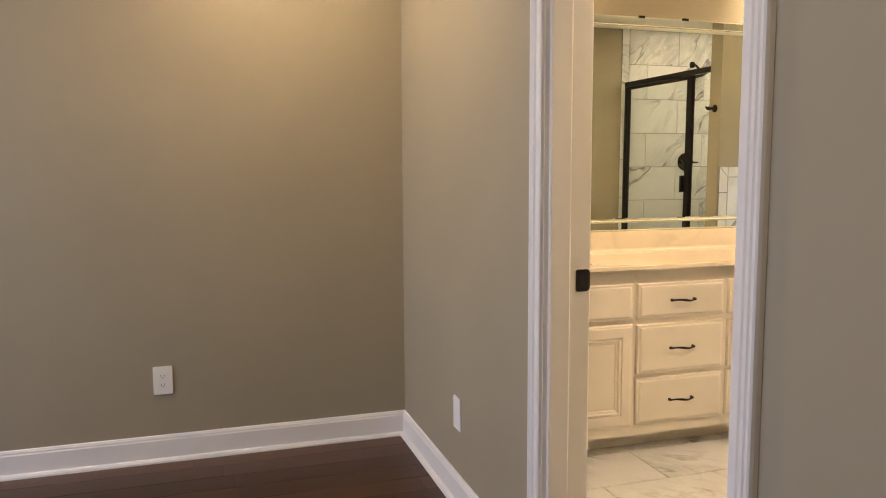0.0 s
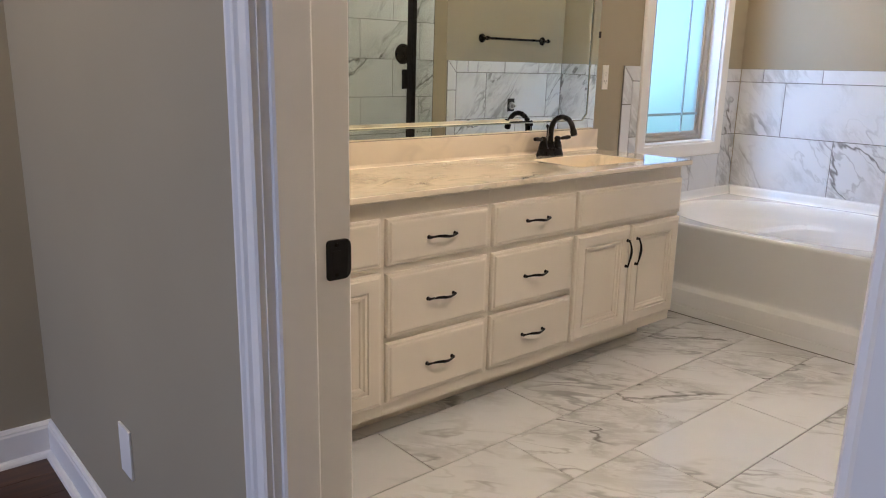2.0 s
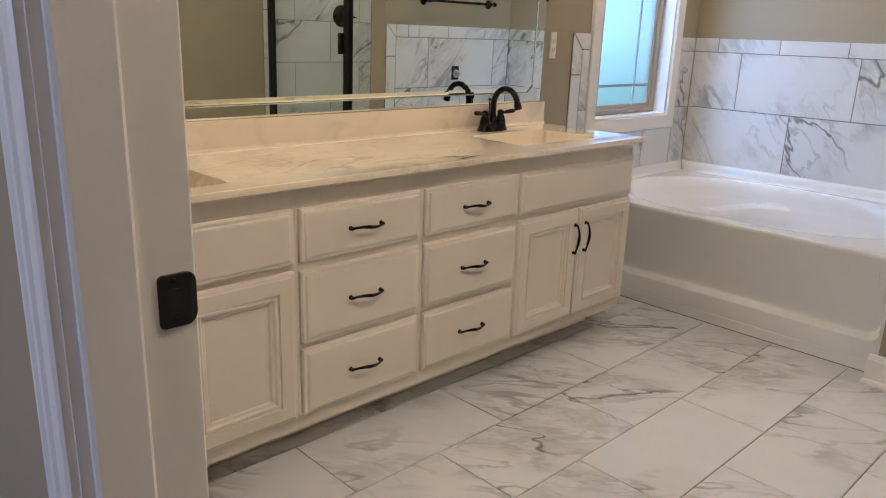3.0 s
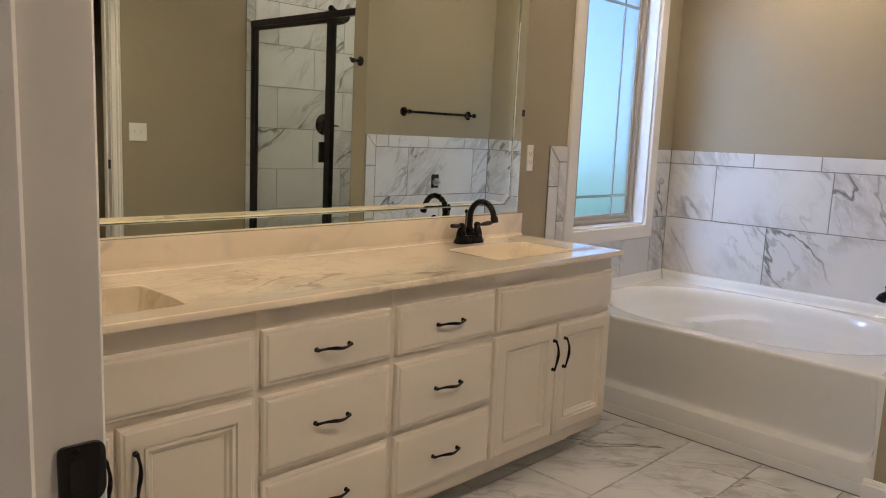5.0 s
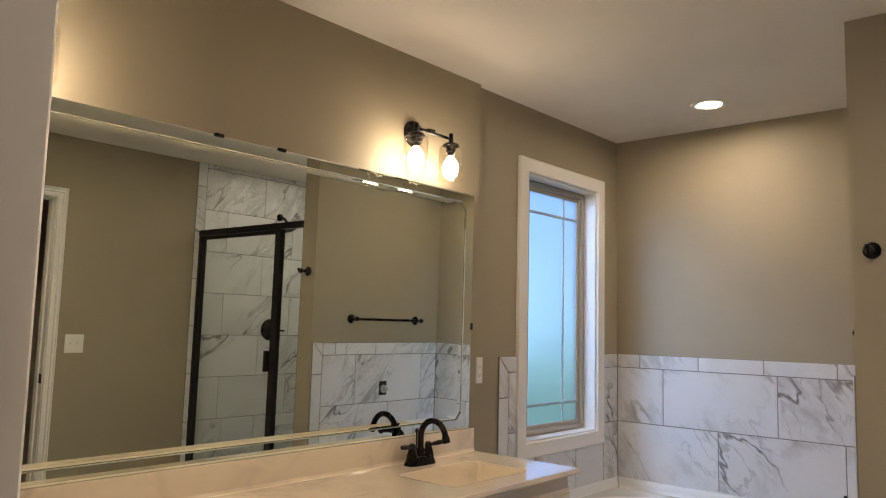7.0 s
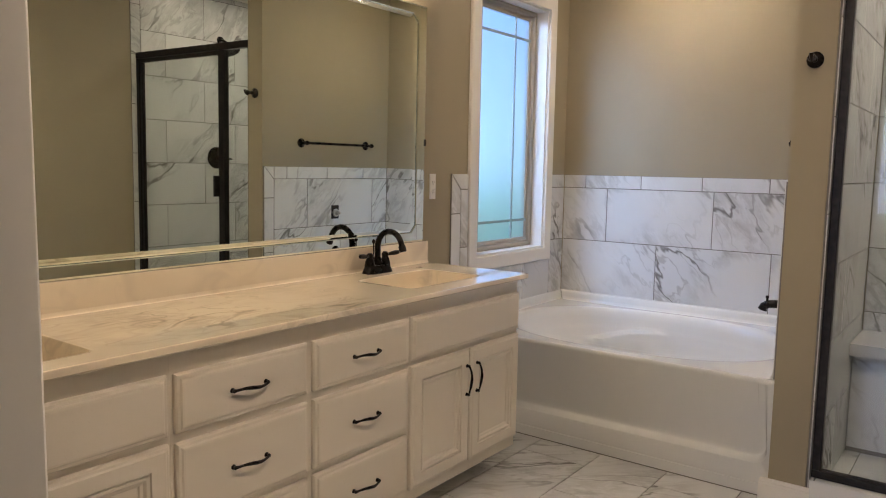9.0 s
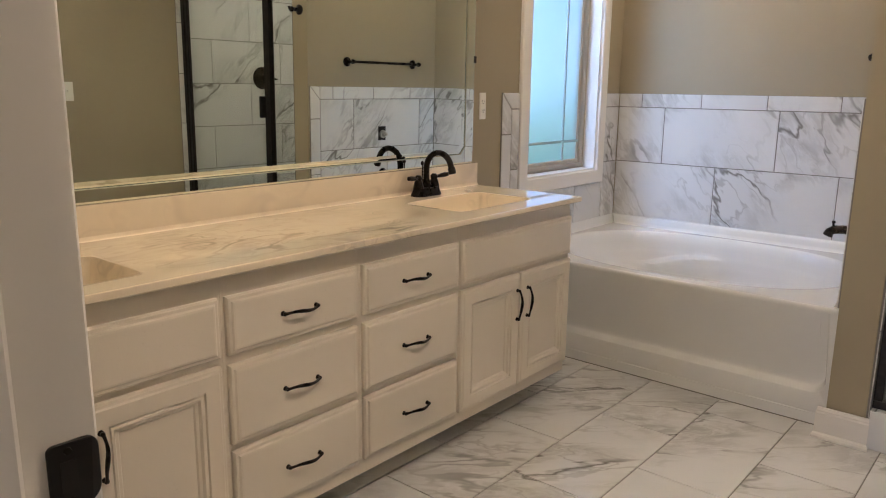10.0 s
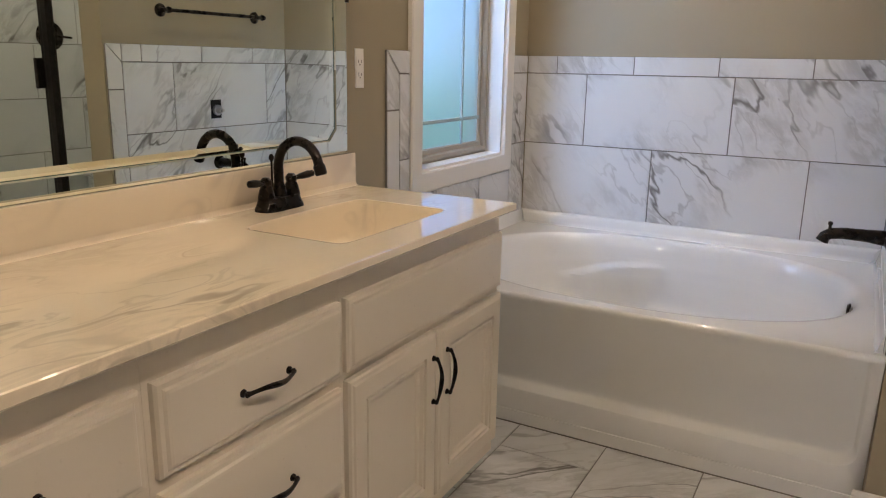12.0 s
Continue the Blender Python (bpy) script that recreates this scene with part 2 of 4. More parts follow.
def link_mesh(name, bm, mat, parent=None, label="", smooth=False):
    me = bpy.data.meshes.new(name)
    bmesh.ops.recalc_face_normals(bm, faces=bm.faces)
    if smooth:
        for f in bm.faces:
            f.smooth = True
    bm.to_mesh(me)
    bm.free()
    me.materials.append(mat)
    if smooth:
        me.set_sharp_from_angle(angle=radians(38))
    ob = new(name, me)
    ob.parent = parent
    if label:
        ob["label"] = label
    return ob


def part(name, bm, mat, parent, label="", smooth=False):
    return link_mesh(name, bm, mat, parent, label, smooth)


def thing(name, label, category, group="", kind="", at=(0, 0, 0)):
    ob = new(name)
    ob.location = at
    ob.empty_display_size = 0.05
    return tagged(ob, label, category, group, kind)


def box(bm, x0, x1, y0, y1, z0, z1, bevel=0.0):
    r = bmesh.ops.create_cube(bm, size=1, matrix=Matrix.LocRotScale(((x0 + x1) / 2, (y0 + y1) / 2, (z0 + z1) / 2), None, (abs(x1 - x0), abs(y1 - y0), abs(z1 - z0))))
    if bevel:
        vs = set(r["verts"])
        es = [e for e in bm.edges if e.verts[0] in vs and e.verts[1] in vs]
        bmesh.ops.bevel(bm, geom=es, offset=bevel, segments=2, profile=0.7, affect="EDGES")
    return bm


def boxes(*dims, bevel=0.0):
    bm = bmesh.new()
    for d in dims:
        box(bm, *d, bevel=bevel)
    return bm


def tube(bm, pts, radii, segs=12, cap=True):
    """A round bar along points, with a radius at each."""
    pts = [Vector(p) for p in pts]
    if not hasattr(radii, "__len__"):
        radii = [radii] * len(pts)
    rings, side = [], None
    for i, p in enumerate(pts):
        d = (pts[min(i + 1, len(pts) - 1)] - pts[max(i - 1, 0)]).normalized()
        if side is None:
            side = d.orthogonal().normalized()
        side = (side - d * side.dot(d)).normalized()
        up = d.cross(side)
        rings.append([bm.verts.new(p + (side * math.cos(a) + up * math.sin(a)) * radii[i]) for a in [2 * math.pi * k / segs for k in range(segs)]])
    for a, b in zip(rings, rings[1:]):
        for k in range(segs):
            bm.faces.new((a[k], a[(k + 1) % segs], b[(k + 1) % segs], b[k]))
    if cap:
        bm.faces.new(rings[0][::-1])
        bm.faces.new(rings[-1])
    return bm


def turned(bm, centre, profile, axis="z", segs=24):
    """A turned body: (radius, height) pairs along an axis from its centre."""
    rot = {"z": Matrix(), "x": pose(0, 0, 0, 0, 90, 0), "y": pose(0, 0, 0, -90, 0, 0), "-y": pose(0, 0, 0, 90, 0, 0), "-x": pose(0, 0, 0, 0, -90, 0), "-z": pose(0, 0, 0, 180, 0, 0)}[axis]
    m = Matrix.Translation(centre) @ rot
    rings = []
    for r, h in profile:
        rings.append([bm.verts.new(m @ Vector((max(r, 1e-5) * math.cos(2 * math.pi * k / segs), max(r, 1e-5) * math.sin(2 * math.pi * k / segs), h))) for k in range(segs)])
    for a, b in zip(rings, rings[1:]):
        for k in range(segs):
            bm.faces.new((a[k], a[(k + 1) % segs], b[(k + 1) % segs], b[k]))
    if profile[0][0] > 1e-4:
        bm.faces.new(rings[0][::-1])
    if profile[-1][0] > 1e-4:
        bm.faces.new(rings[-1])
    return bm


def loft_front(bm, x0, x1, z0, z1, y, profile, close=True, back=None):
    """A front that faces -y: rectangle rings from (inset, how far proud of y)."""
    rings = []
    for ins, d in profile:
        rings.append([bm.verts.new((x, y - d, z)) for x, z in ((x0 + ins, z0 + ins), (x1 - ins, z0 + ins), (x1 - ins, z1 - ins), (x0 + ins, z1 - ins))])
    for a, b in zip(rings, rings[1:]):
        for k in range(4):
            bm.faces.new((a[k], a[(k + 1) % 4], b[(k + 1) % 4], b[k]))
    if close:
        bm.faces.new(rings[-1])
    return bm


def sweep(bm, u0, u1, z0, z1, profile, place, closed=False):
    """Casing round an opening u0..u1, z0..z1: profile of (outward, proud); place(u, z, d) gives the point."""
    rings = []
    for o, d in profile:
        pts = [(u0 - o, z0 - (o if closed else 0)), (u0 - o, z1 + o), (u1 + o, z1 + o), (u1 + o, z0 - (o if closed else 0))]
        rings.append([bm.verts.new(place(u, z, d)) for u, z in pts])
    n = len(profile)
    for k in range(4 if closed else 3):
        for i in range(n):
            j = (i + 1) % n
            bm.faces.new((rings[i][k], rings[i][(k + 1) % 4], rings[j][(k + 1) % 4], rings[j][k]))
    if not closed:
        bm.faces.new([r[0] for r in rings])
        bm.faces.new([r[3] for r in rings])
    return bm


def run(bm, a, b, inward, profile, mitre=(0, 0)):
    """A moulding from a to b (x, y) on the floor; profile of (proud, height); mitre +1 cuts an inner corner, -1 an outer one."""
    a, b, n = Vector((*a, 0)), Vector((*b, 0)), Vector((*inward, 0))
    d = (b - a).normalized()
    r0 = [bm.verts.new(a + n * p + d * p * mitre[0] + Vector((0, 0, h))) for p, h in profile]
    r1 = [bm.verts.new(b + n * p - d * p * mitre[1] + Vector((0, 0, h))) for p, h in profile]
    k = len(profile)
    for i in range(k):
        bm.faces.new((r0[i], r0[(i + 1) % k], r1[(i + 1) % k], r1[i]))
    bm.faces.new(r0[::-1])
    bm.faces.new(r1)
    return bm


def structure(name, bm, mat, label, category, smooth=False):
    return tagged(link_mesh(name, bm, mat, None, "", smooth), label, category, "", "structure")


# ---- shell ----
OUT = 3.72
structure("wall_door", boxes((XW, XE, -2.3, DY0 - 0.016, 0, CEIL), (XW, XE, DY1 + 0.016, OUT, 0, CEIL), (XW, XE, DY0 - 0.016, DY1 + 0.016, DTOP - 0.002, CEIL)), WALL, "greige painted wall with a cased doorway between bedroom and bathroom", "wall")
structure("wall_mirror", boxes((XE, XJOG, YM, OUT, 0, CEIL)), WALL, "greige painted wall behind the long vanity mirror", "wall")
WX0, WX1, WZ0, WZ1 = 4.384, 5.086, 0.822, 2.174
wall_window = structure("wall_window", boxes((XJOG, WX0, YWIN, OUT, 0, CEIL), (WX1, XB, YWIN, OUT, 0, CEIL), (WX0, WX1, YWIN, OUT, 0, WZ0), (WX0, WX1, YWIN, OUT, WZ1, CEIL)), WALL, "greige painted wall with a tall narrow window over the tub", "wall")
wall_east = structure("wall_east", boxes((XB, XB + 0.15, YS - 0.12, OUT, 0, CEIL)), WALL, "greige painted wall above white marble-look tile", "wall")
SX0, SX1, STOP = 2.46, 3.235, 2.12
wall_south = structure("wall_south", boxes((XE, SX0, YS - 0.12, YS, 0, CEIL), (SX1, XB, YS - 0.12, YS, 0, CEIL), (SX0, SX1, YS - 0.12, YS, STOP, CEIL)), WALL, "greige painted wall with a cased closet doorway", "wall")
partition = structure("wall_partition", boxes((PX, XB, PS, PN, 0, CEIL)), WALL, "narrow greige painted partition wall between tub and shower", "wall")
structure("wall_bedroom", boxes((-2.75, XW, YBED, YBED + 0.12, 0, CEIL)), WALL, "warm-lit greige painted bedroom wall", "wall")
structure("wall_bedroom_west", boxes((-2.85, -2.7, -2.3, 1.1, 0, CEIL), (-2.85, -2.7, 3.3, YBED + 0.12, 0, CEIL), (-2.85, -2.7, 1.1, 3.3, 0, 0.8), (-2.85, -2.7, 1.1, 3.3, 2.1, CEIL)), WALL, "greige painted bedroom wall with a window opening", "wall")
structure("wall_bedroom_south", boxes((-2.85, XE, -2.42, -2.3, 0, CEIL)), WALL, "greige painted bedroom wall", "wall")
structure("wall_closet", boxes((XE, 3.8, -0.82, -0.7, 0, CEIL), (3.68, 3.8, -0.7, YS - 0.12, 0, CEIL)), WALL, "painted wall of the dark closet", "wall")
structure("ceiling_bathroom", boxes((XE, XB, YS, YM, CEIL, CEIL + 0.15), (XJOG, XB, YM, YWIN, CEIL, CEIL + 0.15), (XE, XB + 0.15, -0.82, YS, CEIL, CEIL + 0.15), (XE, XB + 0.15, YM + 0.03, OUT, CEIL, CEIL + 0.15)), CEILING, "flat white painted ceiling", "ceiling")
structure("ceiling_bedroom", boxes((-2.85, XE - 0.001, -2.42, OUT, CEIL, CEIL + 0.15)), CEILING, "flat white painted bedroom ceiling", "ceiling")
structure("ground", boxes((-60, 60, -60, 60, -0.6, -0.25)), GRASS, "green lawn outside the window", "ground")
structure("backdrop", boxes((-10, 40, 24.0, 24.2, -0.3, 26)), DISTANCE, "hazy sky above a pale lawn far outside the window", "backdrop")
floor_bath = structure("floor_bathroom", boxes((XW + 0.06, XB + 0.15, YS - 0.12, OUT, -0.12, -0.0045)), GROUT, "grout bed under white marble-look floor tiles", "floor")
floor_bed = structure("floor_bedroom", boxes((-2.85, XW + 0.06, -2.42, OUT, -0.12, -0.0035)), GAP, "dark-stained hardwood plank floor", "floor")
structure("floor_closet", boxes((XE, 3.8, -0.82, YS - 0.12, -0.12, -0.002)), WOOD, "dark wood floor of the closet", "floor")

# casings, jambs, baseboards
CASING = [(0.004, 0.0), (0.004, 0.010), (0.008, 0.0135), (0.028, 0.014), (0.031, 0.011), (0.034, 0.011), (0.038, 0.016), (0.046, 0.0165), (0.049, 0.0135), (0.052, 0.0135), (0.057, 0.018), (0.061, 0.0185), (0.065, 0.016), (0.067, 0.010), (0.067, 0.0)]


def door_trim(u0, u1, top, wall0, wall1, place, name, stop_from):
    """Jamb lining with a stop, and casing on both faces; place(u, z, d) with d across the wall."""
    t = thing(name, "white painted door frame with stepped colonial casing", "door frame", "", "structure")
    bm = bmesh.new()
    J = 0.018
    for (a, b, c, e) in ((u0 - 0.002, u0 + J, 0, top), (u1 - J, u1 + 0.002, 0, top), (u0 + J, u1 - J, top - J, top)):
        vs = [bm.verts.new(place(u, z, d)) for d in (wall0 - 0.001, wall1 + 0.001) for u, z in ((a, c), (b, c), (b, e), (a, e))]
        for f in ((0, 1, 2, 3), (7, 6, 5, 4), (0, 4, 5, 1), (1, 5, 6, 2), (2, 6, 7, 3), (3, 7, 4, 0)):
            bm.faces.new([vs[i] for i in f])
    part("jamb", bm, TRIM, t)
    bm = bmesh.new()
    s0, s1 = stop_from
    T = 0.011
    prof = [(-J, s0), (-J - T + 0.003, s0), (-J - T, s0 + 0.004), (-J - T, s1 - 0.004), (-J - T + 0.003, s1), (-J, s1)]
    sweep(bm, u0, u1, 0, top, prof, place)
    part("door_stop", bm, TRIM, t)
    bm = bmesh.new()
    sweep(bm, u0 + J, u1 - J, 0, top - J, CASING, lambda u, z, d: place(u, z, wall0 - d))
    part("casing", bm, TRIM, t)
    bm = bmesh.new()
    sweep(bm, u0 + J, u1 - J, 0, top - J, CASING, lambda u, z, d: place(u, z, wall1 + d))
    part("casing", bm, TRIM, t)
    return t


door_trim(DY0 - 0.018, DY1 + 0.018, DTOP, XW, XE, lambda u, z, d: (d, u, z), "door_1", (XW + 0.012, 1.490))
door_trim(SX0 - 0.002, SX1 + 0.002, STOP + 0.002, YS - 0.12, YS, lambda u, z, d: (u, d, z), "door_2", (YS - 0.085, YS - 0.05))
BASE = [(0.0, 0.0), (0.014, 0.0), (0.014, 0.094), (0.011, 0.100), (0.011, 0.105), (0.006, 0.114), (0.0, 0.116)]
SHOE = [(0.014, 0.0), (0.030, 0.0), (0.029, 0.008), (0.024, 0.015), (0.014, 0.019)]


def skirting(name, a, b, inward, mitre, parent_label):
    t = thing(name, parent_label, "baseboard", "", "structure")
    part("board", run(bmesh.new(), a, b, inward, BASE, mitre), TRIM, t)
    part("shoe_moulding", run(bmesh.new(), a, b, inward, SHOE, mitre), TRIM, t)
    return t


WHITE_BASE = "white painted baseboard with a shoe moulding"
skirting("baseboard_1", (XW, YBED), (-2.7, YBED), (0, -1), (1, 1), WHITE_BASE)
skirting("baseboard_2", (XW, YBED), (XW, DY1 + 0.068), (-1, 0), (1, 0), WHITE_BASE)
skirting("baseboard_3", (XW, DY0 - 0.068), (XW, -2.3), (-1, 0), (0, 0), WHITE_BASE)
skirting("baseboard_4", (PX, PN + 0.026), (PX, PS - 0.012), (-1, 0), (-0.4, -0.4), WHITE_BASE)
skirting("baseboard_5", (SX1 + 0.068, YS), (PX - 0.02, YS), (0, 1), (0, 0), WHITE_BASE)
part("threshold", boxes((XW + 0.045, XE - 0.02, DY0, DY1, -0.004, 0.006), bevel=0.003), WOOD, floor_bed, "dark wood threshold strip")

# window
window = thing("window_1", "tall narrow frosted window with white casing and prairie grilles", "window", "", "structure")
FLAT = [(0.0, 0.0), (0.0, 0.016), (0.004, 0.019), (0.068, 0.019), (0.074, 0.015), (0.074, 0.0)]
part("casing", sweep(bmesh.new(), WX0, WX1, WZ0, WZ1, FLAT, lambda u, z, d: (u, YWIN - d, z), True), TRIM, window)
lin = bmesh.new()
for d in ((WX0 - 0.001, WX0 + 0.010, YWIN - 0.001, 3.66, WZ0, WZ1), (WX1 - 0.010, WX1 + 0.001, YWIN - 0.001, 3.66, WZ0, WZ1), (WX0 + 0.010, WX1 - 0.010, YWIN - 0.001, 3.66, WZ0 - 0.001, WZ0 + 0.010), (WX0 + 0.010, WX1 - 0.010, YWIN - 0.001, 3.66, WZ1 - 0.010, WZ1 + 0.001)):
    box(lin, *d)
part("lining", lin, TRIM, window)
VIN = [(0.0, 0.0), (0.0, 0.030), (-0.012, 0.034), (-0.024, 0.030), (-0.030, 0.016), (-0.046, 0.014), (-0.052, 0.006), (-0.052, 0.0)]
part("window_frame", sweep(bmesh.new(), WX0 + 0.010, WX1 - 0.010, WZ0 + 0.010, WZ1 - 0.010, VIN, lambda u, z, d: (u, 3.672 - d, z), True), VINYL, window)
pane = part("pane", boxes((WX0 + 0.058, WX1 - 0.058, 3.664, 3.668, WZ0 + 0.058, WZ1 - 0.058)), FROST, window)
pane.visible_shadow = False
for u in (4.530, 4.874):
    part("muntin", boxes((u - 0.006, u + 0.006, 3.655, 3.663, WZ0 + 0.058, WZ1 - 0.058), bevel=0.002), MUNTIN, window)
for z in (0.984, 2.003):
    part("muntin", boxes((WX0 + 0.058, WX1 - 0.058, 3.653, 3.661, z - 0.007, z + 0.007), bevel=0.002), MUNTIN, window)

# ---- vanity ----
YF = 3.035      # cabinet face frame
FRONT = [(0.0, -0.004), (0.0, 0.010), (0.004, 0.015), (0.011, 0.016), (0.015, 0.020), (0.020, 0.021)]


def pull(parent, c, vertical=False, span=0.115):
    """Arched cabinet pull with flared feet; it stands out towards -y."""
    bm = bmesh.new()
    n, pts, rad = 18, [], []
    for i in range(n + 1):
        s = i / n
        u = (s - 0.5) * span
        out = 0.010 + 0.014 * math.sin(math.pi * s) ** 0.8
        pts.append((u, -out, 0.0030 * math.sin(2 * math.pi * s)))
        rad.append(0.0029 + 0.0022 * (abs(2 * s - 1) ** 6) + 0.0026 * math.sin(math.pi * s) ** 2)
    tube(bm, pts, rad, 10)
    for s in (-1, 1):
        turned(bm, (s * span * 0.485, 0, 0), [(0.0072, 0.0), (0.0068, 0.003), (0.0045, 0.006), (0.0060, 0.011), (0.0030, 0.015)], "-y", 12)
    ob = part("handle", bm, BRONZE, parent, "dark bronze arched pull", True)
    ob.matrix_basis = Matrix.Translation(c) @ (pose(0, 0, 0, 0, 90, 0) if vertical else Matrix())
    return ob


def drawer(parent, x0, x1, z0, z1, name="drawer", handle=True):
    d = part(name, loft_front(bmesh.new(), x0, x1, z0, z1, YF, FRONT), CABINET, parent)
    if handle:
        pull(d, ((x0 + x1) / 2, YF - 0.021, (z0 + z1) / 2))
    return d


def cab_door(parent, x0, x1, z0, z1, handle_x):
    rings = [(0.0, -0.004), (0.0, 0.012), (0.004, 0.017), (0.010, 0.018), (0.014, 0.021), (0.052, 0.021), (0.054, 0.015), (0.058, 0.015), (0.060, 0.020), (0.066, 0.020), (0.071, 0.013), (0.078, 0.011), (0.082, 0.0065)]
    d = part("door", loft_front(bmesh.new(), x0, x1, z0, z1, YF, rings, close=False), CABINET, parent)
    part("panel", loft_front(bmesh.new(), x0 + 0.081, x1 - 0.081, z0 + 0.081, z1 - 0.081, YF, [(0.0, 0.0), (0.0, 0.0068), (0.001, 0.007)]), CABINET, d)
    pull(d, (handle_x, YF - 0.021, z1 - 0.118), True)
    return d


def carcass(parent, x0, x1, end=False):
    """Body with a toe kick; the face frame shows between the fronts."""
    t = 0.018
    part("face_frame", boxes((x0, x1, YF, YF + t, 0.095, 0.822)), CABINET, parent)
    part("side_panel", boxes((x0, x0 + t, YF + t, 3.517, 0.095, 0.822)), CABINET, parent)
    part("side_panel", boxes((x1 - t, x1, YF + t, 3.517, 0.095, 0.822)), CABINET, parent)
    part("bottom_panel", boxes((x0 + t, x1 - t, YF + t, 3.517, 0.095, 0.095 + t)), CABINET, parent)
    part("back_panel", boxes((x0, x1, 3.517, 3.535, 0.095, 0.822)), CABINET, parent)
    part("toe_kick", boxes((x0, x1 - (0.05 if end else 0), YF + 0.125, 3.535, 0.0, 0.094)), CABINET, parent)


X = [1.535, 2.277, 2.737, 3.197, 3.925]
PAINTED = "cream painted wooden vanity cabinet with "
Z = [(0.142, 0.347), (0.366, 0.582), (0.607, 0.760)]
for k, (x0, x1) in enumerate(((2.286, 2.724), (2.748, 3.188))):
    c = thing("drawer_cabinet", PAINTED + "three drawers and bronze pulls", "cabinet", "vanity cabinets")
    carcass(c, X[k + 1], X[k + 2] - 0.0006)
    for z0, z1 in Z:
        drawer(c, x0, x1, z0, z1)
for k, (a, b, m0, m1) in enumerate(((1.560, 2.264, 1.907, 1.917), (3.206, 3.920, 3.556, 3.566))):
    c = thing("sink_cabinet", PAINTED + "two panelled doors", "cabinet", "vanity cabinets")
    carcass(c, X[0] if k == 0 else X[3], X[1] - 0.0006 if k == 0 else X[4], k == 1)
    drawer(c, a, b, 0.607, 0.762, "false_front", False)
    cab_door(c, a, m0, 0.140, 0.588, m0 - 0.022)
    cab_door(c, m1, b, 0.140, 0.588, m1 + 0.036)

# countertop: one cast piece with two basins and a backsplash
def basin_cell(bm, x0, x1, y0, y1, cx, cy, hx, hy, top, depth, n=96):
    """Slab top from a rectangle's border to a basin's lip, then down into the bowl."""
    def lip(a):
        c, s = math.cos(a), math.sin(a)
        p = 16.0
        r = (abs(c) ** p + abs(s) ** p) ** (-1 / p)
        x, y = r * c, r * s
        if y > 0:
            y *= 1.0 - 0.08 * x * x
        return x * hx, y * hy
    angles = [2 * math.pi * (k + 0.5) / n for k in range(n)]
    outer = []
    for a in angles:
        c, s = math.cos(a), math.sin(a)
        tx = (x1 - cx) / c if c > 1e-6 else (x0 - cx) / c if c < -1e-6 else 1e9
        ty = (y1 - cy) / s if s > 1e-6 else (y0 - cy) / s if s < -1e-6 else 1e9
        k = min(tx, ty)
        outer.append((cx + c * k, cy + s * k, top))
    corners = [(x1, y1), (x0, y1), (x0, y0), (x1, y0)]
    for px, py in corners:
        a = math.atan2(py - cy, px - cx) % (2 * math.pi)
        i = min(range(n), key=lambda k: abs((angles[k] - a + math.pi) % (2 * math.pi) - math.pi))
        outer[i] = (px, py, top)
    rings = [outer]
    for f, z in ((1.04, 0.0), (1.008, 0.0), (1.0, -0.0008), (0.993, -0.004), (0.984, -0.014), (0.965, -0.042), (0.93, -0.078), (0.86, -0.105), (0.72, -0.119), (0.5, -0.125), (0.25, -0.129), (0.06, -0.131)):
        rings.append([(cx + lip(a)[0] * f, cy + lip(a)[1] * f, top + z * depth / 0.131) for a in angles])
    vs = [[bm.verts.new(p) for p in r] for r in rings]
    for a, b in zip(vs, vs[1:]):
        for k in range(n):
            bm.faces.new((a[k], a[(k + 1) % n], b[(k + 1) % n], b[k]))
    bm.faces.new(vs[-1])


TOP = 0.843
CX0, CX1, CY0, CY1, CMID = 1.533, 3.937, 2.990, 3.543, 2.70
BASINS = ((1.890, 3.218), (3.520, 3.240))
counter = thing("countertop", "cream cultured marble vanity top with two moulded basins", "countertop")
bm = bmesh.new()
basin_cell(bm, CX0, CMID, CY0 + 0.004, CY1, *BASINS[0], 0.224, 0.143, TOP, 0.140)
basin_cell(bm, CMID, CX1 - 0.004, CY0 + 0.004, CY1, *BASINS[1], 0.224, 0.143, TOP, 0.140)
edge = [(0.004, 0.0), (0.001, -0.0015), (0.0, -0.005), (0.0, -0.018), (0.003, -0.021), (0.03, -0.021)]
rows = []
for o, dz in edge:
    rows.append([bm.verts.new(p) for p in ((CX0, CY0 + o, TOP + dz), (CX1 - o, CY0 + o, TOP + dz), (CX1 - o, CY1, TOP + dz))])
for a, b in zip(rows, rows[1:]):
    for k in range(2):
        bm.faces.new((a[k], a[k + 1], b[k + 1], b[k]))
part("slab", bm, COUNTER, counter, "", True)
bs = bmesh.new()
box(bs, CX0, CX1 - 0.002, 3.523, 3.544, TOP - 0.002, 0.942, bevel=0.005)
part("backsplash", bs, SPLASH, counter, "", True)
cove = bmesh.new()
run(cove, (CX0, 3.5235), (CX1 - 0.004, 3.5235), (0, -1), [(0.0, TOP - 0.001), (0.012, TOP - 0.001), (0.005, TOP + 0.003), (0.0015, TOP + 0.010), (0.0, TOP + 0.014)])
part("cove", cove, SPLASH, counter)
for bx, by in BASINS:
    d = bmesh.new()
    turned(d, (bx, by, TOP - 0.1395), [(0.026, 0.0), (0.025, 0.003), (0.018, 0.004), (0.016, 0.001), (0.0, 0.006)], "z", 20)
    part("drain", d, BRONZE, counter, "dark bronze drain", True)


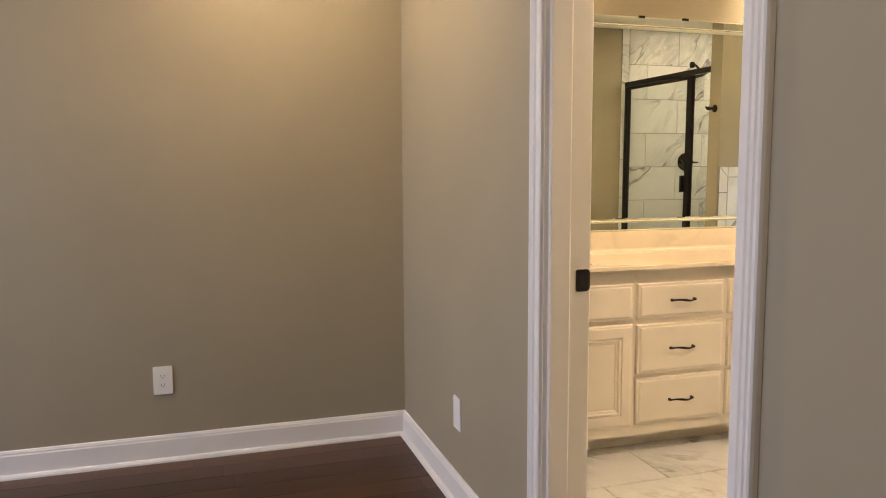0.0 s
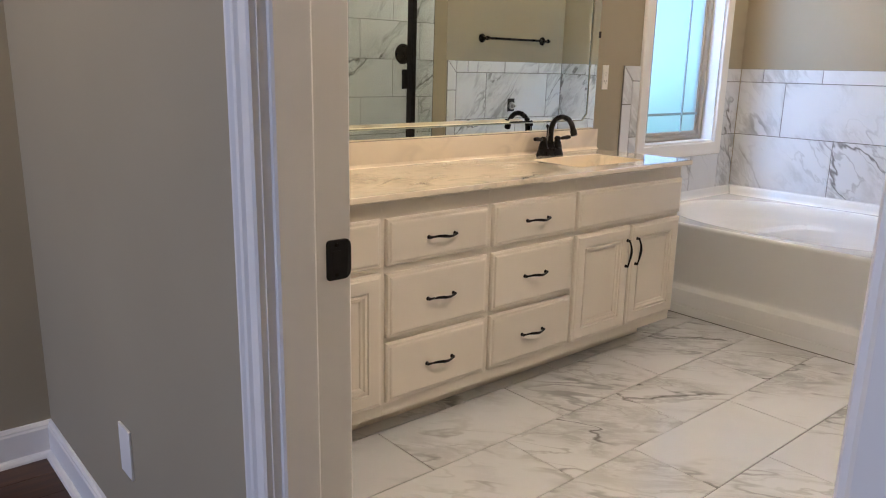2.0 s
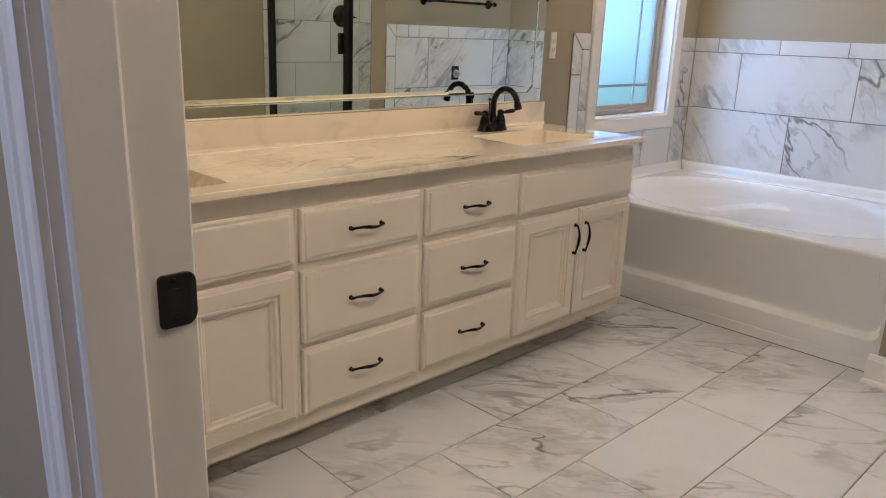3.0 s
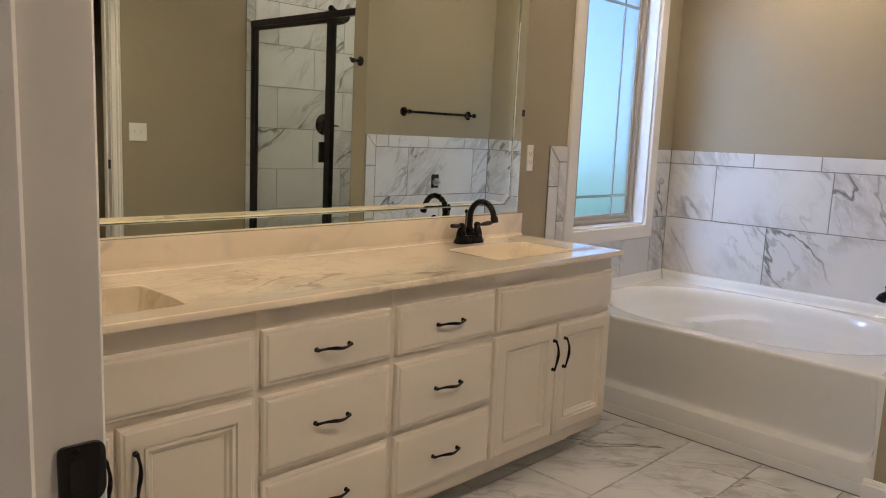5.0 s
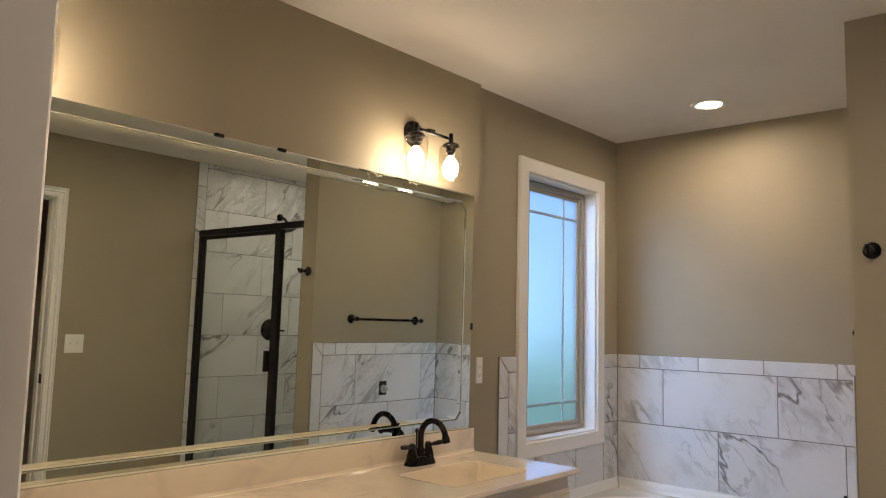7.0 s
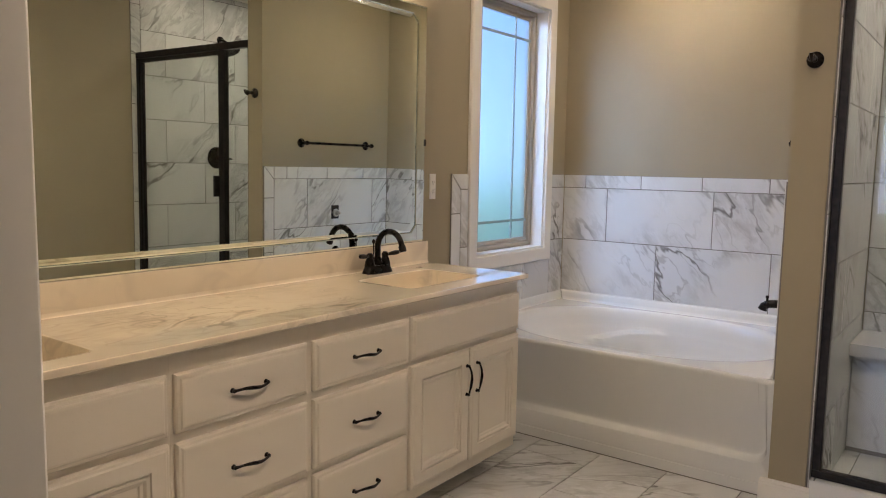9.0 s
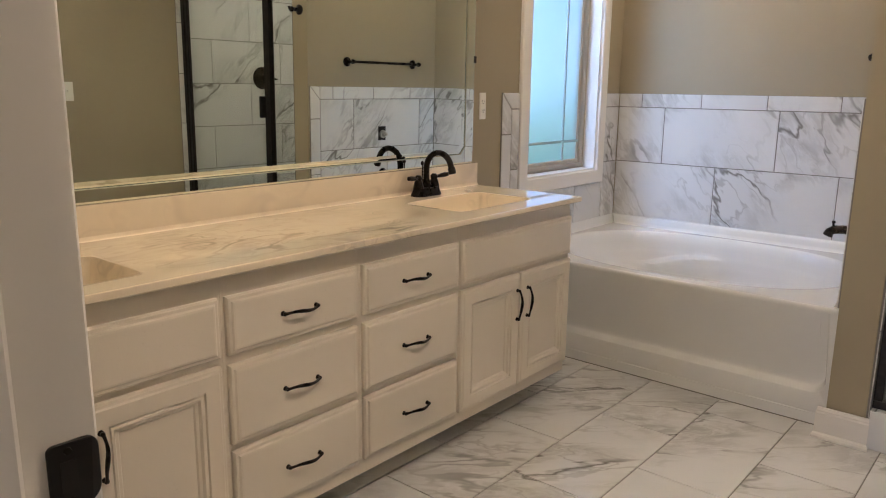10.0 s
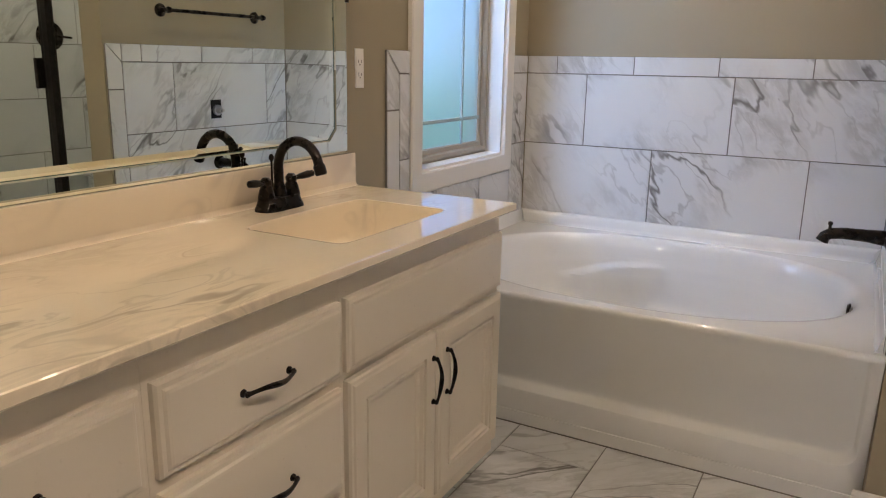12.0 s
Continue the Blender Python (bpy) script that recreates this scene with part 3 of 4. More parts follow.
def faucet(at):
    t = thing("faucet", "oil-rubbed bronze two-handle arched basin faucet", "faucet", "basin faucets", "", at)
    bm = bmesh.new()
    prof = [(1.0, 0.0), (1.0, 0.006), (0.97, 0.010), (0.90, 0.020), (0.84, 0.030), (0.80, 0.033), (0.0, 0.033)]
    rings = []
    for f, z in prof:
        rings.append([bm.verts.new((0.074 * f * math.copysign(abs(math.cos(a)) ** 0.45, math.cos(a)), 0.031 * f * math.copysign(abs(math.sin(a)) ** 0.6, math.sin(a)), z)) for a in [2 * math.pi * k / 36 for k in range(36)]])
    for a, b in zip(rings, rings[1:]):
        for k in range(36):
            bm.faces.new((a[k], a[(k + 1) % 36], b[(k + 1) % 36], b[k]))
    bmesh.ops.remove_doubles(bm, verts=bm.verts, dist=1e-6)
    part("base", bm, BRONZE, t, "", True)
    bm = bmesh.new()
    turned(bm, (0, 0, 0.03), [(0.020, 0.0), (0.020, 0.012), (0.017, 0.018), (0.015, 0.030), (0.0125, 0.036)], "z", 20)
    pts = [(0, 0, 0.05), (0, 0, 0.08), (0, 0, 0.106)]
    R = 0.065
    for k in range(1, 15):
        a = math.pi * k / 14 * 0.93
        pts.append((0, -R + R * math.cos(a), 0.106 + R * math.sin(a) * 1.05))
    tube(bm, pts, [0.0125] * 6 + [0.0120] * (len(pts) - 6), 16)
    e, d = Vector(pts[-1]), (Vector(pts[-1]) - Vector(pts[-2])).normalized()
    tube(bm, [e - d * 0.002, e + d * 0.004, e + d * 0.022, e + d * 0.026], [0.0125, 0.0150, 0.0150, 0.0125], 16)
    part("spout", bm, BRONZE, t, "", True)
    for s in (-1, 1):
        bm = bmesh.new()
        turned(bm, (s * 0.047, 0, 0.03), [(0.022, 0.0), (0.021, 0.008), (0.017, 0.024), (0.013, 0.034), (0.015, 0.038), (0.015, 0.046), (0.008, 0.054), (0.0, 0.055)], "z", 20)
        tube(bm, [(s * 0.046, 0, 0.071), (s * 0.062, -0.004, 0.072), (s * 0.080, -0.007, 0.074), (s * 0.100, -0.010, 0.076), (s * 0.117, -0.012, 0.077), (s * 0.122, -0.0125, 0.077)], [0.006, 0.006, 0.0085, 0.0100, 0.0085, 0.003], 12)
        part("lever", bm, BRONZE, t, "", True)
    bm = bmesh.new()
    tube(bm, [(0, 0.022, 0.03), (0, 0.022, 0.12)], 0.0028, 8)
    turned(bm, (0, 0.022, 0.118), [(0.003, 0.0), (0.007, 0.006), (0.007, 0.012), (0.003, 0.018), (0.0, 0.019)], "z", 12)
    part("lift_rod", bm, BRONZE, t, "", True)
    return t


for bx, by in BASINS:
    faucet((bx, by + 0.222, TOP))

# mirror: one sheet, a raised bevelled field with clipped corners
MX0, MX1, MZ0, MZ1 = 1.560, 3.910, 0.9435, 1.980
mirror = thing("mirror", "wide wall mirror with cut-glass border and clipped corners", "mirror", "", "", (MX0, 3.5415, MZ0))
W, H = MX1 - MX0, MZ1 - MZ0
bm = bmesh.new()
box(bm, 0, W, -0.0052, 0.0, 0, H)
part("backing", bm, MIRROR_EDGE, mirror)
bm = bmesh.new()


def field(ins, cut, y):
    return [bm.verts.new((x, y, z)) for x, z in ((ins + cut, ins), (W - 1.4 * ins - cut, ins), (W - 1.4 * ins, ins + cut), (W - 1.4 * ins, H - ins - cut), (W - 1.4 * ins - cut, H - ins), (ins + cut, H - ins), (ins, H - ins - cut), (ins, ins + cut))]


rings = [field(0.0, 0.002, -0.0056), field(0.006, 0.002, -0.0078), field(0.039, 0.032, -0.0078), field(0.0428, 0.032, -0.0046), field(0.050, 0.031, -0.0074), field(0.062, 0.029, -0.0086)]
for a, b in zip(rings, rings[1:]):
    for k in range(8):
        bm.faces.new((a[k], a[(k + 1) % 8], b[(k + 1) % 8], b[k]))
bm.faces.new(rings[-1])
part("glass", bm, SILVER, mirror)
for u in (1.035, 1.282):
    part("clip", boxes((u - 0.016, u + 0.016, -0.0115, -0.001, H - 0.006, H + 0.006), bevel=0.002), BRONZE, mirror, "small dark mirror clip")
part("clip", boxes((W - 0.005, W + 0.006, -0.0115, -0.001, 0.428, 0.458), bevel=0.002), BRONZE, mirror, "small dark mirror clip")
mirror.rotation_euler = (radians(0.37), 0, 0)


def vanity_light(cx):
    t = thing("vanity_light", "lit two-bulb bronze vanity light with clear glass jar shades", "wall light", "vanity lights")
    y, z = 3.425, 2.165
    bm = bmesh.new()
    turned(bm, (cx, YM + 0.002, 2.182), [(0.056, 0.0), (0.056, 0.008), (0.050, 0.016), (0.030, 0.022), (0.0, 0.023)], "-y", 28)
    part("backplate", bm, BRONZE, t, "", True)
    bm = bmesh.new()
    tube(bm, [(cx, YM - 0.015, 2.19), (cx, y + 0.03, 2.185), (cx, y, z + 0.01)], 0.007, 10)
    tube(bm, [(cx - 0.108, y, z), (cx + 0.108, y, z)], 0.0065, 10)
    part("arm", bm, BRONZE, t, "", True)
    for s in (-1, 1):
        x = cx + s * 0.106
        bm = bmesh.new()
        turned(bm, (x, y, z + 0.022), [(0.009, 0.0), (0.009, 0.035), (0.028, 0.042), (0.036, 0.050), (0.034, 0.055), (0.020, 0.056), (0.019, 0.078), (0.013, 0.080), (0.0125, 0.0965), (0.0, 0.097)], "-z", 20)
        part("socket", bm, BRONZE, t, "", True)
        bm = bmesh.new()
        R = 0.050
        turned(bm, (x, y, z - 0.028), [(0.020, -0.004), (0.034, 0.0), (R - 0.004, 0.008), (R, 0.018), (R, 0.150), (R - 0.0025, 0.150), (R - 0.0025, 0.02), (R - 0.007, 0.0105), (0.034, 0.003)], "-z", 28)
        part("shade", bm, SHADE_GLASS, t, "clear glass jar shade", True)
        bm = bmesh.new()
        turned(bm, (x, y, z - 0.075), [(0.012, 0.0), (0.017, 0.010), (0.028, 0.026), (0.033, 0.042), (0.033, 0.054), (0.028, 0.069), (0.016, 0.080), (0.0, 0.084)], "-z", 20)
        part("bulb", bm, BULB_GLOW, t, "glowing warm bulb", True)
    return t


vanity_light(1.893)
vanity_light(3.513)


def downlight(x, y, shine=LED_GLOW):
    t = thing("downlight", "round white recessed ceiling light, switched on", "ceiling light", "recessed lights", "", (x, y, CEIL))
    bm = bmesh.new()
    turned(bm, (0, 0, 0), [(0.090, 0.0), (0.089, 0.004), (0.080, 0.008), (0.062, 0.007), (0.0555, 0.002)], "-z", 36)
    part("trim_ring", bm, TRIM, t, "", True)
    bm = bmesh.new()
    turned(bm, (0, 0, 0), [(0.0558, 0.0012), (0.0558, 0.0024), (0.0, 0.0028)], "-z", 32)
    part("lens", bm, shine, t, "glowing lens", True)
    return t


downlight(4.885, 2.824)
downlight(4.90, 1.28, DIM_GLOW)
downlight(2.58, 1.72, WARM_GLOW)
downlight(0.80, 3.00, BED_GLOW)
# unseen fitting, added as warm fill for the door jamb
downlight(0.75, 0.45, FILL_GLOW)

# ---- tub ----
TX0, TX1, TY0, TY1 = 4.215, 5.333, 2.0635, 3.571
tub = thing("bathtub", "white acrylic alcove bathtub with oval basin and panelled apron", "bathtub")
DECK = 0.492
bm = bmesh.new()
n = 200
ccx, ccy, ax, ay = 4.768, 2.815, 0.482, 0.690
angles = [2 * math.pi * (k + 0.5) / n for k in range(n)]


def smooth(k):
    k = min(1.0, max(0.0, k))
    return k * k * (3 - 2 * k)


def oval(a, fx, fy, p=2.35):
    c, s = math.cos(a), math.sin(a)
    r = (abs(c) ** p + abs(s) ** p) ** (-1 / p)
    return r * c * ax * fx, r * s * ay * fy


outer = []
for a in angles:
    c, s = math.cos(a), math.sin(a)
    tx = ((TX1 if c > 0 else TX0 + 0.012) - ccx) / c
    ty = ((TY1 if s > 0 else TY0) - ccy) / s
    k = min(tx, ty)
    outer.append([ccx + c * k, ccy + s * k, DECK])
for px, py in ((TX1, TY1), (TX0 + 0.012, TY1), (TX0 + 0.012, TY0), (TX1, TY0)):
    a = math.atan2(py - ccy, px - ccx) % (2 * math.pi)
    outer[min(range(n), key=lambda k: abs((angles[k] - a + math.pi) % (2 * math.pi) - math.pi))] = [px, py, DECK]
rings = [outer]
bowl = ((1.035, 0.0), (1.015, 0.0), (1.0, -0.002), (0.985, -0.008), (0.968, -0.022), (0.95, -0.05), (0.939, -0.08), (0.931, -0.095), (0.927, -0.103), (0.924, -0.109), (0.9215, -0.115), (0.919, -0.121), (0.9165, -0.127), (0.914, -0.133), (0.9115, -0.139), (0.909, -0.145), (0.906, -0.152), (0.903, -0.16), (0.897, -0.18), (0.885, -0.215), (0.87, -0.25), (0.82, -0.31), (0.72, -0.345), (0.55, -0.357), (0.25, -0.362), (0.03, -0.365))
for f, dz in bowl:
    ring = []
    for a in angles:
        x, y = oval(a, f, f)
        deep = -dz / 0.365
        y -= 0.16 * deep * max(0.0, math.sin(a)) * (1 if f > 0.5 else f * 2)
        # moulded armrest on the far side
        brow = -0.128 + 0.030 * math.cos(4.2 * (a - 0.20))
        g = smooth((a - 0.02) / 0.30) * smooth((0.95 - a) / 0.28) * smooth((brow - dz) / 0.014) * smooth((0.33 + dz) / 0.17)
        ring.append([ccx + x * (1 - 0.095 * g), ccy + y * (1 - 0.07 * g), DECK + dz])
    rings.append(ring)
vs = [[bm.verts.new(p) for p in r] for r in rings]
for a, b in zip(vs, vs[1:]):
    for k in range(n):
        bm.faces.new((a[k], a[(k + 1) % n], b[(k + 1) % n], b[k]))
bm.faces.new(vs[-1])
part("basin", bm, ACRYLIC, tub, "", True)
# raised ledge along the walls
bm = bmesh.new()
LEDGE = [(0.0, DECK - 0.002), (0.050, DECK - 0.002), (0.040, DECK + 0.004), (0.030, DECK + 0.018), (0.026, DECK + 0.038), (0.020, DECK + 0.048), (0.010, DECK + 0.053), (0.0, DECK + 0.054)]
run(bm, (TX1, TY1), (TX1, TY0), (-1, 0), LEDGE, (1, 1))
part("ledge", bm, ACRYLIC, tub, "", True)
bm = bmesh.new()
LOW = [(0.0, DECK - 0.002), (0.030, DECK - 0.002), (0.022, DECK + 0.006), (0.016, DECK + 0.030), (0.010, DECK + 0.050), (0.0, DECK + 0.054)]
run(bm, (TX1, TY1), (TX0 + 0.03, TY1), (0, -1), LOW, (1, 0))
part("ledge", bm, ACRYLIC, tub, "", True)
bm = bmesh.new()
run(bm, (TX1, TY0), (TX0 + 0.03, TY0), (0, 1), LOW, (1, 0))
part("ledge", bm, ACRYLIC, tub, "", True)
# apron: eased rim, panel slanting back to a rounded shelf, set-back foot
ZT, ZB, XK = DECK - 0.020, 0.046, 4.292
bm = bmesh.new()
run(bm, (0, TY0), (0, TY1), (1, 0), [(TX0 + 0.014, DECK), (TX0 + 0.006, DECK - 0.0015), (TX0 + 0.002, DECK - 0.005), (TX0 + 0.0005, DECK - 0.011), (TX0 + 0.003, DECK - 0.0205), (TX0 + 0.03, DECK - 0.026), (TX0 + 0.03, DECK - 0.003)])
part("rim", bm, ACRYLIC, tub, "", True)
bm = bmesh.new()


def face(z, deep):
    """x of the apron at height z; deep sinks the panel behind its border."""
    k = min(1.0, max(0.0, (z - ZB) / (ZT - ZB)))
    return XK - (XK - TX0 - 0.004) * k ** 1.25 + deep * (1 - 0.93 * smooth((z - 0.16) / (ZT - 0.16)))


def rounded_u(inset, z_low, r, deep):
    """The panel's outline: straight top, rounded lower corners."""
    y0, y1 = TY0 + inset, TY1 - inset
    pts = [(y0, ZT - 0.12 * k) for k in (0, 1)]
    for k in range(9):
        a = math.pi + math.pi / 2 * k / 8
        pts.append((y0 + r + r * math.cos(a), z_low + r + r * math.sin(a)))
    for k in range(9):
        a = 1.5 * math.pi + math.pi / 2 * k / 8
        pts.append((y1 - r + r * math.cos(a), z_low + r + r * math.sin(a)))
    pts += [(y1, ZT - 0.12 * k) for k in (1, 0)]
    return [bm.verts.new((face(z, deep), y, z)) for y, z in pts]


edge_pts = [(TY0, ZT), (TY0, ZT - 0.12)] + [(TY0, 0.16)] * 4 + [(TY0, ZB)] * 5 + [(TY1, ZB)] * 5 + [(TY1, 0.16)] * 4 + [(TY1, ZT - 0.12), (TY1, ZT)]
r_out = [bm.verts.new((face(z, 0.0), y + k * 1e-5, z)) for k, (y, z) in enumerate(edge_pts)]
rs = [r_out] + [rounded_u(*v) for v in ((0.024, 0.128, 0.056, 0.0), (0.0255, 0.131, 0.055, 0.0022), (0.028, 0.1345, 0.054, 0.0075), (0.034, 0.144, 0.052, 0.036), (0.036, 0.147, 0.051, 0.0415), (0.039, 0.151, 0.049, 0.0445), (0.044, 0.157, 0.046, 0.046), (0.060, 0.172, 0.038, 0.046))]
for a, b in zip(rs, rs[1:]):
    for k in range(len(a) - 1):
        bm.faces.new((a[k], a[k + 1], b[k + 1], b[k]))
last = rs[-1]
steps = [last]
for f in (0.25, 0.5, 0.75):
    steps.append([bm.verts.new((face(z + (ZT - z) * f, 0.046), v.co.y, z + (ZT - z) * f)) for v in last for z in (v.co.z,)])
steps.append([bm.verts.new((face(ZT, 0.046), v.co.y, ZT)) for v in last])
for a, b in zip(steps, steps[1:]):
    for k in range(len(a) - 1):
        bm.faces.new((a[k], a[k + 1], b[k + 1], b[k]))
bmesh.ops.remove_doubles(bm, verts=bm.verts, dist=2e-5)
part("apron", bm, ACRYLIC, tub, "", True)
part("base_strip", boxes((XK - 0.004, XK + 0.03, TY0, TY1, 0.0, ZB + 0.001), bevel=0.004), ACRYLIC, tub)
part("caulk_line", boxes((XK - 0.0075, XK - 0.0035, TY0, TY1, 0.0, 0.003)), GROUT, tub, "thin dark joint line along the floor")
bm = bmesh.new()
turned(bm, (4.775, TY0 + 0.088, 0.437), [(0.030, 0.0), (0.030, 0.006), (0.024, 0.012), (0.0, 0.014)], "y", 20)
part("overflow_cap", bm, BRONZE, tub, "dark bronze overflow cap", True)

spout = thing("tub_spout", "oil-rubbed bronze tub spout on tiled wall", "spout", "", "", (4.81, PN + 0.012, 0.688))
bm = bmesh.new()
turned(bm, (0, 0, 0), [(0.034, 0.0), (0.034, 0.006), (0.028, 0.012), (0.024, 0.014)], "y", 24)
tube(bm, [(0, 0.008, 0), (0, 0.06, 0.002), (0, 0.135, 0.002), (0, 0.168, -0.003), (0, 0.184, -0.014), (0, 0.190, -0.030)], [0.026, 0.021, 0.019, 0.019, 0.019, 0.021], 18)
turned(bm, (0, 0.172, 0.014), [(0.005, 0.0), (0.005, 0.010), (0.008, 0.014), (0.007, 0.022), (0.0, 0.024)], "z", 12)
part("body", bm, BRONZE, spout, "", True)

rough_in = thing("valve_opening", "square cut-out in tile with bare tub valve inside", "valve")
# flat square on the tile; the cut-out's shade is in its colour
part("recess", boxes((4.772, 4.838, PN + 0.0105, PN + 0.0125, 0.905, 0.995)), OPENING_SHADE, rough_in, "flat dark square standing in for the shaded opening")
bm = bmesh.new()
turned(bm, (4.808, PN + 0.012, 0.945), [(0.026, 0.0), (0.026, 0.012), (0.018, 0.014), (0.014, 0.034), (0.008, 0.036), (0.008, 0.046), (0.0, 0.046)], "y", 18)
part("valve_body", bm, NICKEL, rough_in, "bare grey metal valve", True)


def wall_post(bm, x, z, y, axis="y"):
    turned(bm, (x, y, z), [(0.029, 0.0), (0.029, 0.006), (0.023, 0.010), (0.011, 0.016), (0.009, 0.044), (0.014, 0.050), (0.015, 0.058), (0.012, 0.068), (0.0, 0.070)], axis, 20)


towel = thing("towel_bar", "empty dark bronze towel bar on painted wall", "towel bar")
bm = bmesh.new()
tube(bm, [(4.485, PN + 0.060, 1.397), (5.118, PN + 0.060, 1.397)], 0.0085, 12)
part("bar", bm, BRONZE, towel, "", True)
for x in (4.508, 5.103):
    bm = bmesh.new()
    wall_post(bm, x, 1.397, PN)
    part("post", bm, BRONZE, towel, "", True)

hook = thing("robe_hook", "dark bronze robe hook on the end of the partition", "hook")
bm = bmesh.new()
wall_post(bm, 1.998, 1.680, -PX, "y")
bmesh.ops.rotate(bm, verts=bm.verts, cent=(0, 0, 0), matrix=Matrix.Rotation(radians(90), 3, "Z"))
tube(bm, [(PX - 0.05, 1.998, 1.678), (PX - 0.066, 1.998, 1.670), (PX - 0.074, 1.998, 1.680), (PX - 0.078, 1.998, 1.696)], [0.006, 0.006, 0.006, 0.008], 10)
part("hook", bm, BRONZE, hook, "", True)

# ---- shower ----
shower = thing("shower_enclosure", "framed glass shower enclosure in dark bronze metal", "shower")
FX, HZ, CURB = 4.248, 2.005, 0.150
FS, FN, FM = YS + 0.012, PS - 0.012, 1.640
part("header", boxes((FX - 0.021, FX + 0.021, FS, FN, HZ - 0.042, HZ), bevel=0.003), BLACK, shower)
part("sill", boxes((FX - 0.021, FX + 0.021, FS, FN, CURB, CURB + 0.028), bevel=0.003), BLACK, shower)
part("jamb", boxes((FX - 0.018, FX + 0.018, FN - 0.030, FN, CURB + 0.029, HZ - 0.043), bevel=0.003), BLACK, shower)
part("jamb", boxes((FX - 0.018, FX + 0.018, FS, FS + 0.034, CURB + 0.029, HZ - 0.043), bevel=0.003), BLACK, shower)
part("post", boxes((FX - 0.018, FX + 0.018, FM - 0.020, FM + 0.020, CURB + 0.029, HZ - 0.043), bevel=0.003), BLACK, shower)
part("pane", boxes((FX - 0.003, FX + 0.003, FM + 0.020, FN - 0.030, CURB + 0.029, HZ - 0.043)), GLASS, shower, "fixed clear glass panel")
door = part("door", boxes((FX - 0.012, FX + 0.012, FS + 0.036, FS + 0.060, CURB + 0.032, HZ - 0.046), (FX - 0.012, FX + 0.012, FM - 0.046, FM - 0.022, CURB + 0.032, HZ - 0.046), (FX - 0.012, FX + 0.012, FS + 0.060, FM - 0.046, HZ - 0.070, HZ - 0.046), (FX - 0.012, FX + 0.012, FS + 0.060, FM - 0.046, CURB + 0.032, CURB + 0.056)), BLACK, shower, "framed shower door")
part("pane", boxes((FX - 0.003, FX + 0.003, FS + 0.060, FM - 0.046, CURB + 0.056, HZ - 0.070)), GLASS, door, "clear glass")
part("handle", boxes((FX - 0.050, FX - 0.012, FM - 0.056, FM - 0.034, 1.04, 1.175), bevel=0.006), BLACK, door, "dark pull handle")
head = thing("shower_fixture", "round dark bronze shower head on a bent arm", "shower head")
hx = 4.94
bm = bmesh.new()
turned(bm, (hx, YS + 0.012, 2.19), [(0.030, 0.0), (0.028, 0.008), (0.012, 0.014)], "y", 20)
tube(bm, [(hx, YS + 0.015, 2.19), (hx, YS + 0.055, 2.185), (hx, YS + 0.085, 2.170), (hx, YS + 0.10, 2.150)], 0.010, 12)
part("arm", bm, BRONZE, head, "", True)
bm = bmesh.new()
turned(bm, (0, 0, 0), [(0.012, 0.0), (0.016, 0.012), (0.030, 0.024), (0.066, 0.040), (0.082, 0.050), (0.082, 0.060), (0.0, 0.062)], "-z", 28)
bmesh.ops.transform(bm, matrix=pose(hx, YS + 0.102, 2.152, 24, 0, 0), verts=bm.verts)
part("rose", bm, BRONZE, head, "", True)
valve = thing("shower_valve", "round dark bronze shower valve plate with lever", "valve")
bm = bmesh.new()
turned(bm, (4.90, YS + 0.012, 1.285), [(0.085, 0.0), (0.083, 0.006), (0.060, 0.012), (0.028, 0.016), (0.026, 0.045), (0.018, 0.052), (0.0, 0.053)], "y", 32)
part("plate", bm, BRONZE, valve, "", True)
bm = bmesh.new()
tube(bm, [(4.90, YS + 0.058, 1.285), (4.94, YS + 0.066, 1.282), (5.00, YS + 0.07, 1.278)], [0.010, 0.008, 0.006], 10)
part("lever", bm, BRONZE, valve, "", True)

# ---- plates ----


def wall_plate(name, label, category, m, w, h, toggles=0, slots=0):
    t = thing(name, label, category)
    t.matrix_world = m
    bm = bmesh.new()
    box(bm, -w / 2, w / 2, -h / 2, h / 2, 0.0, 0.006, bevel=0.0025)
    part("plate", bm, PLATE, t)
    for k in range(toggles):
        x = (k - (toggles - 1) / 2) * 0.046
        part("toggle", boxes((x - 0.005, x + 0.005, -0.011, 0.011, 0.005, 0.010), (x - 0.004, x + 0.004, 0.0, 0.009, 0.008, 0.017), bevel=0.0015), PLATE, t)
    for k in range(slots):
        y = (k - (slots - 1) / 2) * 0.039
        part("receptacle", boxes((-0.017, 0.017, y - 0.014, y + 0.014, 0.005, 0.0072), bevel=0.002), PLATE, t)
        # thin dark bars on the face, coloured as the shade in the slots
        part("slot", boxes((-0.008, -0.006, y - 0.004, y + 0.006, 0.0070, 0.0076), (0.006, 0.008, y - 0.003, y + 0.006, 0.0070, 0.0076), (-0.002, 0.002, y - 0.010, y - 0.006, 0.0070, 0.0076)), OPENING_SHADE, t)
    return t


def facing(x, y, z, way):
    """Pose with local z out of the wall: way is '-y', '+y', '-x'."""
    c = {"-y": ((1, 0, 0), (0, 0, 1), (0, -1, 0)), "+y": ((-1, 0, 0), (0, 0, 1), (0, 1, 0)), "-x": ((0, -1, 0), (0, 0, 1), (-1, 0, 0)), "+z": ((1, 0, 0), (0, 1, 0), (0, 0, 1))}[way]
    m = Matrix([(*[c[j][i] for j in range(3)], (x, y, z)[i]) for i in range(3)] + [(0, 0, 0, 1)])
    return m


